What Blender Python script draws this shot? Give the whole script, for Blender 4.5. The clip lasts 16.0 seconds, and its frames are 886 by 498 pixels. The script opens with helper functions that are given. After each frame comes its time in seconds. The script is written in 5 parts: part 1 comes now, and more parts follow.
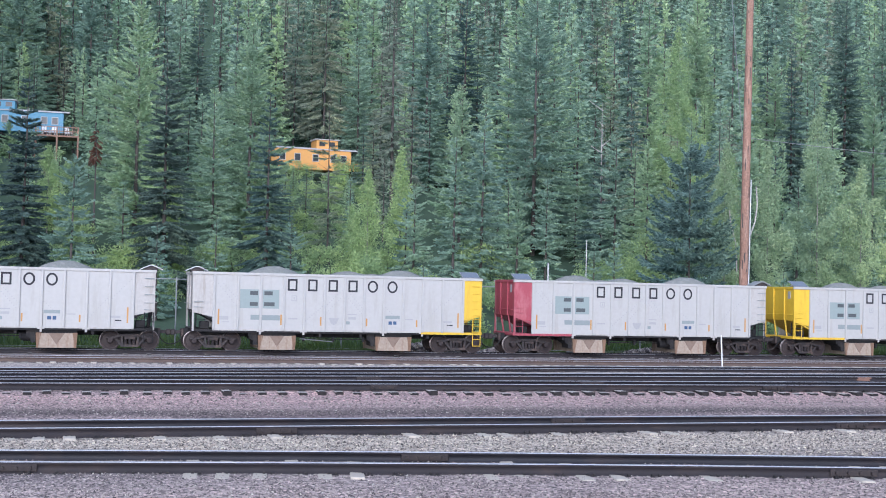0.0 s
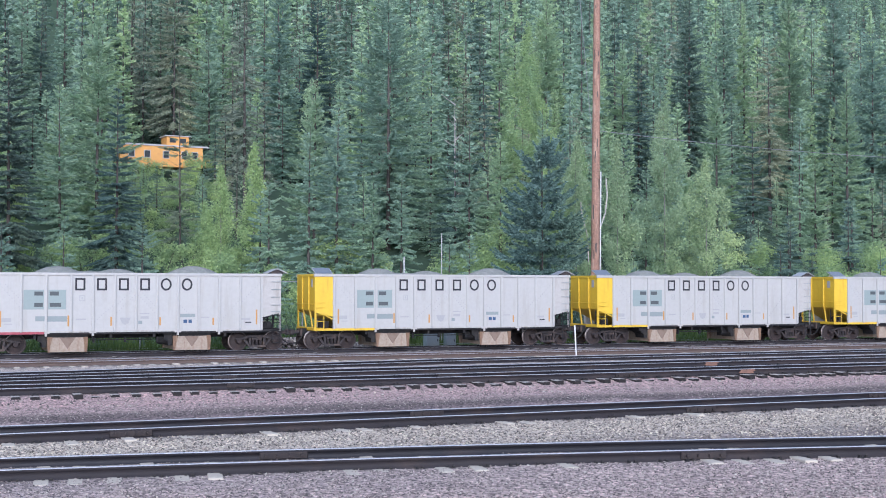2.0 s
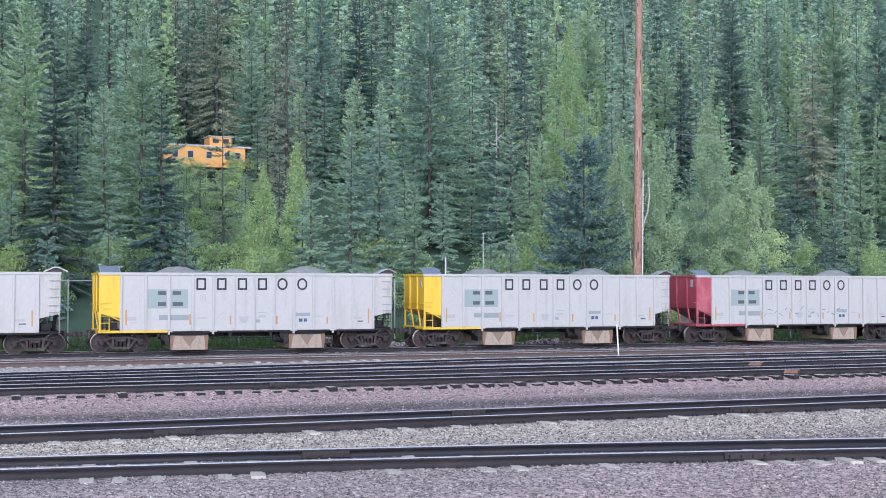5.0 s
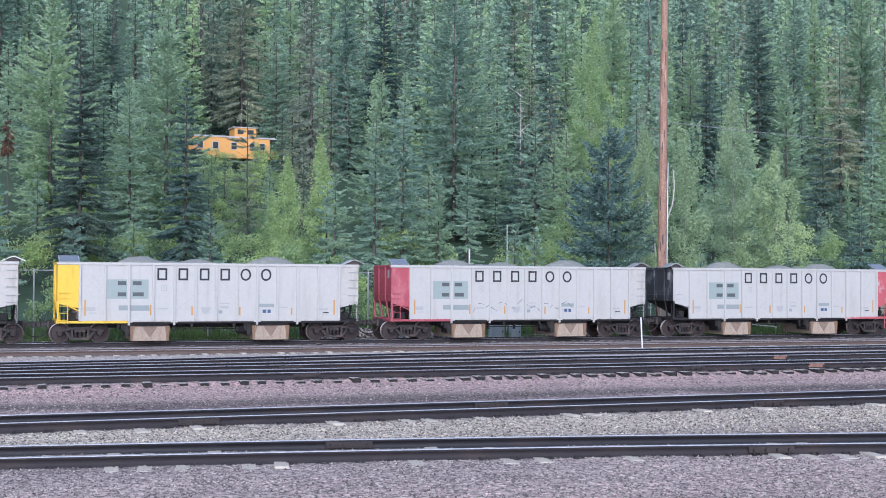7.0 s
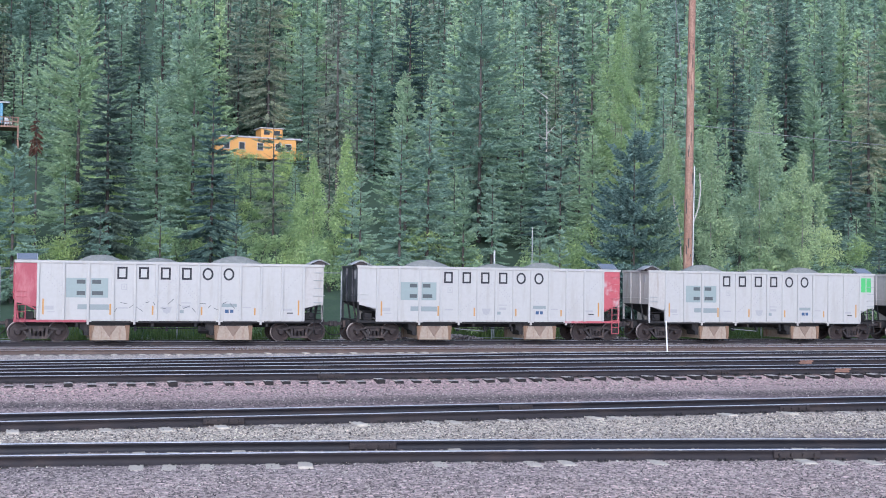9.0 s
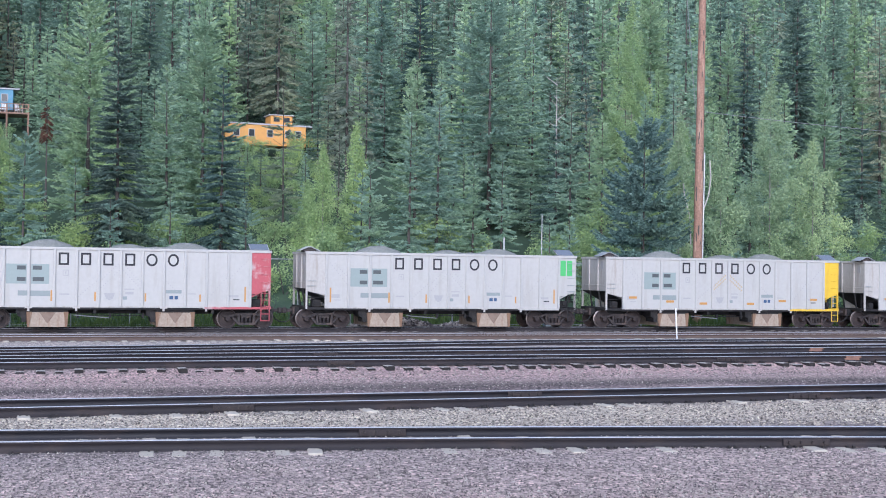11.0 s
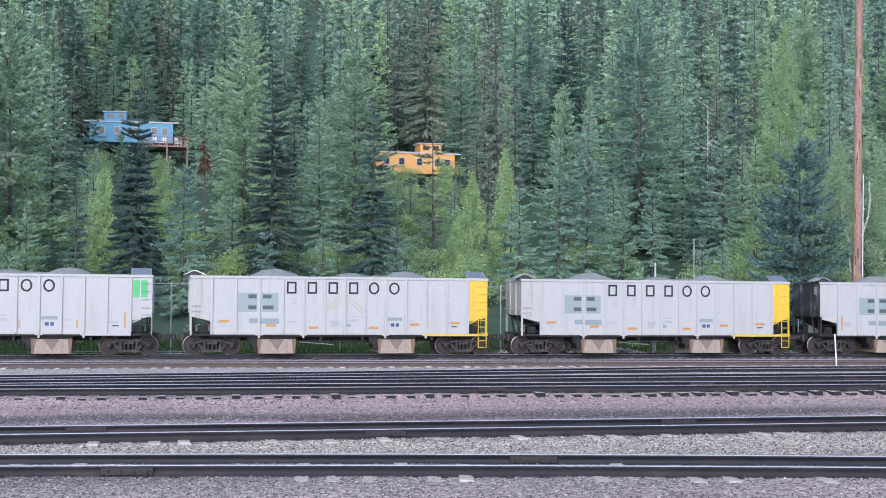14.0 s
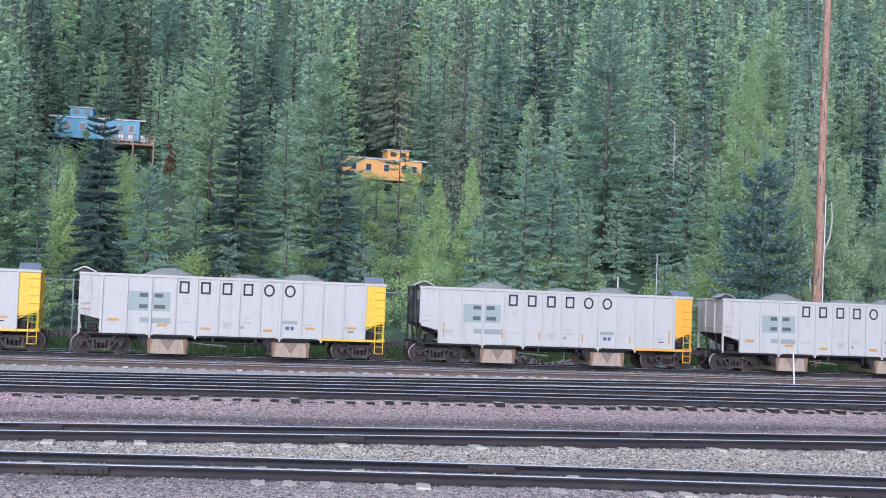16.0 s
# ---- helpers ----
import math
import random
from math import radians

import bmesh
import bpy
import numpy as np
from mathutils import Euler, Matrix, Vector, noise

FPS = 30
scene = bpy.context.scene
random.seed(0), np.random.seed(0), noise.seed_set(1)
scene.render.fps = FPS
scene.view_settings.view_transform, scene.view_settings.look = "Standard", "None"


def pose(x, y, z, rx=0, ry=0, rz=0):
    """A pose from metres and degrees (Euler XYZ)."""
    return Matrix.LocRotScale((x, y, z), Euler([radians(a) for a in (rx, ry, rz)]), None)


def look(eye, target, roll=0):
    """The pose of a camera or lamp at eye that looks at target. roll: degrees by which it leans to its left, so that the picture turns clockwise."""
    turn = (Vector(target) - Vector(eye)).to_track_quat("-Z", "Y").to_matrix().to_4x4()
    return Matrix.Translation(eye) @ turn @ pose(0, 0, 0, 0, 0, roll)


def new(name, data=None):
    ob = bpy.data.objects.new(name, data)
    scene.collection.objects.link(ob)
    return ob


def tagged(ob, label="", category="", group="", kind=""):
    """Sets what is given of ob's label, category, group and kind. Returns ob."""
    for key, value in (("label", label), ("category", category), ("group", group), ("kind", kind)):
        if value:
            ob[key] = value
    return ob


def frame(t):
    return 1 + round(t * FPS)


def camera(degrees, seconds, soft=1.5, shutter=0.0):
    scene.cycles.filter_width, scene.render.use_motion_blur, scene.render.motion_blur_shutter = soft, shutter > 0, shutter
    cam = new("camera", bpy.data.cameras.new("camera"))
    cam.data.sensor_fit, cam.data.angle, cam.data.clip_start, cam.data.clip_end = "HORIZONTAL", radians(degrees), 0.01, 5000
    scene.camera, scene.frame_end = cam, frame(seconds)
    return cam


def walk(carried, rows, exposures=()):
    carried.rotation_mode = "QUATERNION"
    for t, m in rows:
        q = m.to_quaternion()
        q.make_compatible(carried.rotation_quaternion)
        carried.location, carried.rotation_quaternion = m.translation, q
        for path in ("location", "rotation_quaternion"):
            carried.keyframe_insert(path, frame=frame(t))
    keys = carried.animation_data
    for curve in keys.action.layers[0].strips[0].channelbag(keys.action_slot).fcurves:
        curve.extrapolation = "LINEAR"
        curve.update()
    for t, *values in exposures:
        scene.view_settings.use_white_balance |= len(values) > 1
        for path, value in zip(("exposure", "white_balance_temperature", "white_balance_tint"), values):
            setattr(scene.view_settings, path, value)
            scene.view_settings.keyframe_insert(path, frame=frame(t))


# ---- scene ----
# Metres. x runs along the railway, y away from the camera, z = 0 is the railhead under the train.
EYE = (0.0, 0.0, 3.047)
TURNS = [
    (0.0, 91.894, -1.314, -16.503),
    (0.5, 92.126, -1.433, -17.392),
    (1.0, 91.979, -1.125, -20.759),
    (1.5, 91.781, -0.757, -22.821),
    (2.0, 91.735, -0.058, -22.84),
    (2.5, 91.754, 0.004, -22.769),
    (3.0, 92.12, -0.021, -22.881),
    (3.5, 92.003, -0.024, -22.827),
    (4.0, 91.954, 0.015, -22.057),
    (6.5, 91.353, -0.207, -20.411),
    (7.0, 91.341, -0.325, -19.957),
    (7.5, 91.492, -0.684, -19.485),
    (8.0, 91.508, -0.869, -19.185),
    (8.5, 91.537, -0.813, -19.019),
    (9.0, 91.404, -0.754, -18.861),
    (9.5, 91.242, -1.061, -18.787),
    (12.0, 90.725, -0.521, -18.105),
    (12.5, 90.744, -0.479, -17.945),
    (13.0, 90.925, -0.172, -17.794),
    (13.5, 91.77, -0.195, -15.706),
    (14.0, 91.921, -0.487, -11.828),
    (14.5, 91.909, -0.764, -7.593),
    (15.0, 92.024, -1.414, -7.638),
    (15.5, 92.422, -2.134, -12.962),
    (16.0, 92.299, -2.23, -13.47)]
cam = camera(37.744, 16.0, 1.0)
walk(cam, [(t, pose(*EYE, rx, ry, rz)) for t, rx, ry, rz in TURNS], exposures=[(0.0, 0.66, 5300, 14.5), (16.0, 0.66, 5300, 14.5)])

# ---- world and sun: soft evening light under thin cloud ----
world = bpy.data.worlds.new("world")
scene.world = world
world.use_nodes = True
wn, wl = world.node_tree.nodes, world.node_tree.links
sky = wn.new("ShaderNodeTexSky")
sky.sky_type = "NISHITA"
sky.sun_disc = False
sky.sun_elevation, sky.sun_rotation = radians(18), radians(200)
sky.air_density, sky.dust_density, sky.ozone_density = 1.0, 3.0, 1.0
soft_sky = wn.new("ShaderNodeMix")
soft_sky.data_type = "RGBA"
soft_sky.inputs["Factor"].default_value = 0.45
soft_sky.inputs["B"].default_value = (7.5, 7.7, 8.2, 1)
wl.new(sky.outputs["Color"], soft_sky.inputs["A"])
wl.new(soft_sky.outputs["Result"], wn["Background"].inputs["Color"])
wn["Background"].inputs["Strength"].default_value = 0.09
sun_data = bpy.data.lights.new("sun", "SUN")
sun_data.energy, sun_data.angle, sun_data.color = 2.1, radians(50), (1.0, 0.97, 0.95)
sun = new("sun", sun_data)
sun.matrix_world = look((-25, -60, 42), (20, 66, 0))

# ---- materials ----
def nodes_of(name, rough=0.7, metal=0.0):
    m = bpy.data.materials.new(name)
    m.use_nodes = True
    b = m.node_tree.nodes["Principled BSDF"]
    b.inputs["Roughness"].default_value, b.inputs["Metallic"].default_value = rough, metal
    return m, m.node_tree.nodes, m.node_tree.links, b


def noise_tex(n, l, scale, detail=6.0, rough=0.6, coord="Object", stretch=(1, 1, 1)):
    tc, mp, nt = n.new("ShaderNodeTexCoord"), n.new("ShaderNodeMapping"), n.new("ShaderNodeTexNoise")
    mp.inputs["Scale"].default_value = stretch
    nt.inputs["Scale"].default_value, nt.inputs["Detail"].default_value, nt.inputs["Roughness"].default_value = scale, detail, rough
    l.new(tc.outputs[coord], mp.inputs["Vector"])
    l.new(mp.outputs["Vector"], nt.inputs["Vector"])
    return nt.outputs["Fac"]


def ramp(n, l, fac, stops):
    r = n.new("ShaderNodeValToRGB")
    els = r.color_ramp.elements
    while len(els) < len(stops):
        els.new(0.5)
    for e, (p, c) in zip(els, stops):
        e.position, e.color = p, (*c, 1)
    l.new(fac, r.inputs["Fac"])
    return r.outputs["Color"]


def mix(n, l, fac, a, b, mode="MIX"):
    x = n.new("ShaderNodeMix")
    x.data_type, x.blend_type = "RGBA", mode
    for key, v in (("Factor", fac), ("A", a), ("B", b)):
        if isinstance(v, (int, float)):
            x.inputs[key].default_value = v
        elif isinstance(v, tuple):
            x.inputs[key].default_value = (*v, 1)
        else:
            l.new(v, x.inputs[key])
    return x.outputs["Result"]


def bump(n, l, b, fac, strength, distance):
    k = n.new("ShaderNodeBump")
    k.inputs["Strength"].default_value, k.inputs["Distance"].default_value = strength, distance
    l.new(fac, k.inputs["Height"])
    l.new(k.outputs["Normal"], b.inputs["Normal"])


def worn(name, base, dark, rough=0.6, metal=0.0, scale=2.5, stains=None, streak=(1, 1, 1), amount=0.45, relief=0.01):
    """Paint or metal: base colour, drifting towards dark in grain, with stains drawn out along streak."""
    m, n, l, b = nodes_of(name, rough, metal)
    f1 = noise_tex(n, l, scale * 6, 5)
    col = mix(n, l, ramp(n, l, f1, [(0.35, (0, 0, 0)), (0.75, (amount,) * 3)]), base, dark)
    if stains:
        f2 = noise_tex(n, l, scale, 8, 0.65, stretch=streak)
        col = mix(n, l, ramp(n, l, f2, [(0.52, (0, 0, 0)), (0.72, (0.85,) * 3)]), col, stains)
    l.new(col, b.inputs["Base Color"])
    f3 = noise_tex(n, l, scale * 18, 4)
    bump(n, l, b, f3, 0.35, relief)
    return m


def leafy(name, a, b_, rough=0.75):
    """Needles or leaves: each a little different, drifting in tone from tree to tree."""
    m, n, l, b = nodes_of(name, rough)
    g = n.new("ShaderNodeNewGeometry")
    o = n.new("ShaderNodeObjectInfo")
    c = ramp(n, l, g.outputs["Random Per Island"], [(0.0, a), (0.55, tuple((x + y) / 2 for x, y in zip(a, b_))), (1.0, b_)])
    tone = ramp(n, l, o.outputs["Random"], [(0.0, (0.8, 0.84, 0.85)), (1.0, (1.18, 1.14, 1.02))])
    c = mix(n, l, 1.0, c, tone, "MULTIPLY")
    drift = noise_tex(n, l, 0.2, 2, 0.5, stretch=(1, 1, 0.2))
    c = mix(n, l, 1.0, c, ramp(n, l, drift, [(0.3, (0.74, 0.8, 0.86)), (0.5, (1.0, 1.0, 1.0)), (0.7, (1.2, 1.16, 1.0))]), "MULTIPLY")
    l.new(c, b.inputs["Base Color"])
    b.inputs["Specular IOR Level"].default_value = 0.2
    tr = n.new("ShaderNodeBsdfTranslucent")
    l.new(c, tr.inputs["Color"])
    ms = n.new("ShaderNodeMixShader")
    ms.inputs[0].default_value = 0.35
    l.new(b.outputs[0], ms.inputs[1])
    l.new(tr.outputs[0], ms.inputs[2])
    l.new(ms.outputs[0], n["Material Output"].inputs["Surface"])
    return m


WHITE = worn("white_paint", (0.43, 0.425, 0.415), (0.345, 0.335, 0.32), 0.5, scale=0.9, stains=(0.36, 0.345, 0.32), streak=(3, 3, 0.35), amount=0.35, relief=0.004)
WHITE2 = worn("weathered_white_paint", (0.44, 0.425, 0.41), (0.33, 0.31, 0.285), 0.6, scale=1.2, stains=(0.29, 0.26, 0.22), streak=(3, 3, 0.4), amount=0.5, relief=0.004)
ENDS = {
    "white": WHITE2,
    "yellow": worn("yellow_paint", (0.68, 0.46, 0.03), (0.55, 0.35, 0.03), 0.5, scale=0.9, stains=(0.55, 0.33, 0.03), streak=(3, 3, 0.4), relief=0.004),
    "orange": worn("amber_paint", (0.7, 0.34, 0.03), (0.58, 0.28, 0.03), 0.5, scale=0.9, stains=(0.6, 0.33, 0.05), streak=(3, 3, 0.4), relief=0.004),
    "red": worn("faded_red_paint", (0.33, 0.06, 0.085), (0.24, 0.042, 0.06), 0.55, scale=0.9, stains=(0.46, 0.17, 0.19), streak=(2, 2, 0.6), relief=0.004),
    "black": worn("chipped_black_paint", (0.035, 0.037, 0.045), (0.06, 0.06, 0.07), 0.5, scale=1.1, stains=(0.3, 0.31, 0.33), streak=(2, 2, 1), relief=0.004),
    "chipped": worn("chipped_red_paint", (0.42, 0.09, 0.11), (0.32, 0.06, 0.08), 0.6, scale=1.6, stains=(0.46, 0.44, 0.43), streak=(1, 1, 1), relief=0.004),
    "green": worn("bright_green_paint", (0.09, 0.43, 0.13), (0.08, 0.36, 0.12), 0.5, scale=1.0, relief=0.004),
}
OCHRE = worn("ochre_rust_bleed", (0.44, 0.35, 0.22), (0.4, 0.34, 0.26), 0.7, scale=3, relief=0.002)
# Black steel, darkened further to hold the deep shade below the side sill.
BLACK = worn("black_steel_with_shade", (0.008, 0.008, 0.01), (0.017, 0.015, 0.015), 0.75, scale=1.5, stains=(0.04, 0.033, 0.03))
TRUCK = worn("cast_steel_brown", (0.036, 0.029, 0.03), (0.016, 0.013, 0.014), 0.65, scale=2.5, stains=(0.12, 0.08, 0.063))
# Brown wheel steel, its base darkened for the shade cast by the car body.
WHEEL = worn("shaded_wheel_steel", (0.036, 0.026, 0.026), (0.018, 0.014, 0.015), 0.65, 0.2, scale=2.5, stains=(0.09, 0.055, 0.045))
TREAD = worn("bright_wheel_rim", (0.24, 0.21, 0.205), (0.13, 0.11, 0.1), 0.4, 0.7, scale=2)
CHUTE = worn("rust_streaked_tan", (0.37, 0.31, 0.25), (0.24, 0.18, 0.135), 0.75, scale=1.5, stains=(0.2, 0.09, 0.045), streak=(3.4, 2, 0.35), amount=0.8)
SOLAR = worn("solar_glass", (0.13, 0.155, 0.2), (0.17, 0.2, 0.25), 0.3, scale=3)
ALU = worn("aluminium", (0.55, 0.56, 0.58), (0.4, 0.4, 0.41), 0.4, 0.8, scale=3)
PANEL = worn("grey_green_panel", (0.26, 0.315, 0.31), (0.22, 0.27, 0.265), 0.55, scale=1.2, relief=0.003)
PLATE = worn("grey_plate", (0.24, 0.28, 0.285), (0.19, 0.22, 0.22), 0.55, scale=3, relief=0.003)
INK = worn("black_marking", (0.012, 0.013, 0.02), (0.03, 0.031, 0.038), 0.7, scale=2, relief=0.002)
FADED_INK = worn("worn_dark_marking", (0.06, 0.07, 0.076), (0.11, 0.13, 0.135), 0.6, scale=3, relief=0.002)
FAINT = worn("faded_grey_marking", (0.33, 0.33, 0.34), (0.4, 0.4, 0.4), 0.6, scale=3, relief=0.002)
NAVY = worn("navy_marking", (0.03, 0.075, 0.17), (0.06, 0.1, 0.18), 0.55, scale=3, relief=0.002)
AMBER = worn("amber_reflector", (0.46, 0.24, 0.06), (0.38, 0.21, 0.07), 0.35, scale=3, relief=0.002)
BALLAST_LOAD = worn("crushed_stone_load", (0.26, 0.27, 0.25), (0.14, 0.145, 0.14), 0.9, scale=3.5, stains=(0.34, 0.34, 0.32), amount=0.9, relief=0.05)
RAIL = worn("rail_steel", (0.017, 0.017, 0.023), (0.03, 0.026, 0.03), 0.6, 0.3, scale=1.2, stains=(0.05, 0.035, 0.034), streak=(0.5, 1, 1))
RAIL_BROWN = worn("brown_rail_steel", (0.025, 0.021, 0.025), (0.016, 0.014, 0.018), 0.75, 0.1, scale=1.2, stains=(0.062, 0.044, 0.04), streak=(0.5, 1, 1))
RAIL_RUST = worn("rusty_brown_rail", (0.105, 0.075, 0.064), (0.06, 0.045, 0.042), 0.8, 0.0, scale=1.5, stains=(0.15, 0.11, 0.09), streak=(0.5, 1, 1))
RAILTOP = worn("polished_railhead", (0.7, 0.71, 0.76), (0.55, 0.55, 0.58), 0.36, 0.65, scale=2, streak=(0.3, 1, 1))
RUSTRIB = worn("dark_rust_streaks", (0.22, 0.135, 0.085), (0.11, 0.07, 0.05), 0.85, scale=2.5, stains=(0.3, 0.22, 0.16), streak=(3, 2, 0.5), amount=0.8)
RUST = worn("orange_rust", (0.27, 0.15, 0.11), (0.15, 0.09, 0.07), 0.9, scale=3, stains=(0.07, 0.05, 0.045), amount=0.8)
TIE = worn("weathered_tie", (0.5, 0.46, 0.43), (0.19, 0.165, 0.16), 0.9, scale=2, stains=(0.72, 0.67, 0.6), streak=(6, 1, 3), amount=0.8)
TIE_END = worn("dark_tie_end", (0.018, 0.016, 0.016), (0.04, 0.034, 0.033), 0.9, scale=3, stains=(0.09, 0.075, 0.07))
POLE = worn("brown_pole_wood", (0.34, 0.2, 0.145), (0.12, 0.07, 0.055), 0.85, scale=1.6, stains=(0.5, 0.36, 0.28), streak=(4, 4, 0.5), amount=0.8)
BARK = worn("grey_brown_bark", (0.08, 0.07, 0.065), (0.05, 0.043, 0.04), 0.9, scale=2.5, stains=(0.16, 0.14, 0.13), streak=(3, 3, 0.6), relief=0.03)
DEADWOOD = worn("bleached_wood", (0.5, 0.47, 0.45), (0.34, 0.3, 0.28), 0.85, scale=2.5, streak=(3, 3, 0.6))
GALV = worn("galvanised_steel", (0.42, 0.43, 0.44), (0.32, 0.33, 0.34), 0.5, 0.6, scale=3)
WIRE = worn("aged_fence_wire", (0.12, 0.13, 0.13), (0.08, 0.085, 0.085), 0.7, 0.2, scale=3)
POSTWHITE = worn("white_post_paint", (0.78, 0.78, 0.8), (0.6, 0.6, 0.62), 0.6, scale=3)
GLASS = worn("dark_window_glass", (0.03, 0.035, 0.04), (0.05, 0.06, 0.07), 0.3, scale=2, relief=0.001)
CABOOSE_O = worn("caboose_orange", (0.72, 0.37, 0.1), (0.6, 0.31, 0.1), 0.55, scale=1, stains=(0.6, 0.3, 0.1))
CABOOSE_B = worn("caboose_blue", (0.1, 0.28, 0.42), (0.08, 0.22, 0.33), 0.55, scale=1, stains=(0.2, 0.34, 0.5))
ROOFGREY = worn("roof_grey", (0.5, 0.49, 0.49), (0.25, 0.24, 0.25), 0.8, scale=1)
DECKWOOD = worn("red_brown_deck_wood", (0.3, 0.19, 0.14), (0.17, 0.1, 0.075), 0.8, scale=2, stains=(0.36, 0.2, 0.14))
LEAF = {
    "d": leafy("fir_needles", (0.123, 0.197, 0.182), (0.256, 0.361, 0.321)),
    "k": leafy("dark_fir_needles", (0.085, 0.135, 0.13), (0.19, 0.265, 0.245)),
    "m": leafy("spruce_needles", (0.244, 0.356, 0.294), (0.408, 0.558, 0.455)),
    "l": leafy("larch_needles", (0.289, 0.409, 0.287), (0.448, 0.595, 0.415)),
    "o": leafy("pine_needles", (0.272, 0.314, 0.242), (0.43, 0.474, 0.372)),
    "s": leafy("thin_larch_needles", (0.253, 0.314, 0.232), (0.379, 0.446, 0.327)),
    "r": leafy("dead_rust_needles", (0.15, 0.075, 0.058), (0.23, 0.125, 0.095)),
    "b": leafy("blue_spruce_needles", (0.1, 0.17, 0.155), (0.42, 0.58, 0.52)),
    "a": leafy("aspen_leaves", (0.296, 0.402, 0.257), (0.44, 0.55, 0.353)),
    "y": leafy("brush_leaves", (0.253, 0.365, 0.179), (0.431, 0.557, 0.285)),
    "g": leafy("birch_leaves", (0.298, 0.417, 0.201), (0.476, 0.605, 0.301)),
}
BIRCHBARK = worn("pale_birch_bark", (0.26, 0.25, 0.23), (0.14, 0.13, 0.115), 0.85, scale=2.5, stains=(0.08, 0.07, 0.065), streak=(1, 1, 4))
GRASS = leafy("grass_blades", (0.06, 0.11, 0.035), (0.15, 0.21, 0.075))


def stone_material(name, warm):
    m, n, l, b = nodes_of(name, 0.9)
    g = n.new("ShaderNodeNewGeometry")
    stops = [(0.0, (0.05, 0.042, 0.042)), (0.35, (0.2, 0.165, 0.155)), (0.7, (0.42, 0.35, 0.315)), (0.92, (0.56, 0.49, 0.42)), (1.0, (0.7, 0.65, 0.57))]
    l.new(ramp(n, l, g.outputs["Random Per Island"], [(p, tuple(a * w for a, w in zip(c, warm))) for p, c in stops]), b.inputs["Base Color"])
    return m


STONE = stone_material("loose_stone", (1.0, 1.0, 1.0))
BEIGE_STONE = stone_material("beige_stone", (1.2, 1.2, 1.08))


def ground_material():
    m, n, l, b = nodes_of("yard_gravel", 0.95)
    tc, sep = n.new("ShaderNodeTexCoord"), n.new("ShaderNodeSeparateXYZ")
    l.new(tc.outputs["Object"], sep.inputs[0])
    wob = noise_tex(n, l, 0.18, 5, 0.6)
    add = n.new("ShaderNodeMath")
    add.operation = "MULTIPLY_ADD"
    add.inputs[1].default_value = 2.0
    l.new(wob, add.inputs[0])
    l.new(sep.outputs["Y"], add.inputs[2])
    mr = n.new("ShaderNodeMapRange")
    mr.inputs["From Min"].default_value, mr.inputs["From Max"].default_value = 14.0, 78.0
    l.new(add.outputs[0], mr.inputs["Value"])
    p = lambda y: (y + 1.0 - 14.0) / 64.0
    # Dark stops at 30.8 and 31.4 paint the ditch edge's shadow line.
    zone = ramp(n, l, mr.outputs[0], [
        (p(15), (0.473, 0.38, 0.363)), (p(18.2), (0.462, 0.385, 0.369)), (p(19.4), (0.385, 0.33, 0.319)), (p(20.6), (0.209, 0.182, 0.187)), (p(22.2), (0.517, 0.468, 0.407)), (p(24.4), (0.594, 0.539, 0.451)),
        (p(25.4), (0.253, 0.226, 0.226)), (p(27.2), (0.462, 0.402, 0.385)), (p(29.6), (0.462, 0.391, 0.385)), (p(30.3), (0.396, 0.325, 0.319)), (p(30.8), (0.143, 0.116, 0.121)), (p(31.4), (0.165, 0.132, 0.132)), (p(32.3), (0.44, 0.336, 0.325)), (p(33.6), (0.506, 0.369, 0.358)), (p(35.4), (0.539, 0.396, 0.38)),
        (p(36.6), (0.317, 0.284, 0.284)), (p(43), (0.396, 0.364, 0.364)), (p(50.5), (0.528, 0.473, 0.429)), (p(53.2), (0.528, 0.468, 0.418)), (p(54.2), (0.297, 0.248, 0.226)), (p(60), (0.264, 0.238, 0.238)), (p(66.5), (0.396, 0.369, 0.352)), (p(69.5), (0.308, 0.303, 0.253)), (p(70.5), (0.132, 0.182, 0.066))])
    vor = n.new("ShaderNodeTexVoronoi")
    vor.inputs["Scale"].default_value = 23
    upright = n.new("ShaderNodeMapping")
    upright.inputs["Scale"].default_value = (1.0, 0.6, 1.0)
    l.new(tc.outputs["Object"], upright.inputs["Vector"])
    l.new(upright.outputs["Vector"], vor.inputs["Vector"])
    stones = n.new("ShaderNodeSeparateColor")
    l.new(vor.outputs["Color"], stones.inputs[0])
    tone = ramp(n, l, stones.outputs[0], [(0.0, (0.14, 0.13, 0.13)), (0.5, (0.96, 0.93, 0.91)), (0.88, (1.35, 1.3, 1.25)), (1.0, (2.1, 2.05, 1.98))])
    col = mix(n, l, 0.85, zone, tone, "MULTIPLY")
    big = noise_tex(n, l, 0.5, 6, 0.65, stretch=(0.35, 1.4, 1))
    col = mix(n, l, 0.7, col, ramp(n, l, big, [(0.3, (0.72, 0.7, 0.72)), (0.7, (1.18, 1.15, 1.13))]), "MULTIPLY")
    l.new(col, b.inputs["Base Color"])
    bump(n, l, b, vor.outputs["Distance"], 0.8, 0.05)
    return m


GROUND = ground_material()
FORESTFLOOR = worn("forest_floor", (0.085, 0.125, 0.085), (0.06, 0.09, 0.065), 1.0, scale=0.3, stains=(0.11, 0.16, 0.09), relief=0.1)
FORESTFLOOR.node_tree.nodes["Principled BSDF"].inputs["Specular IOR Level"].default_value = 0.0


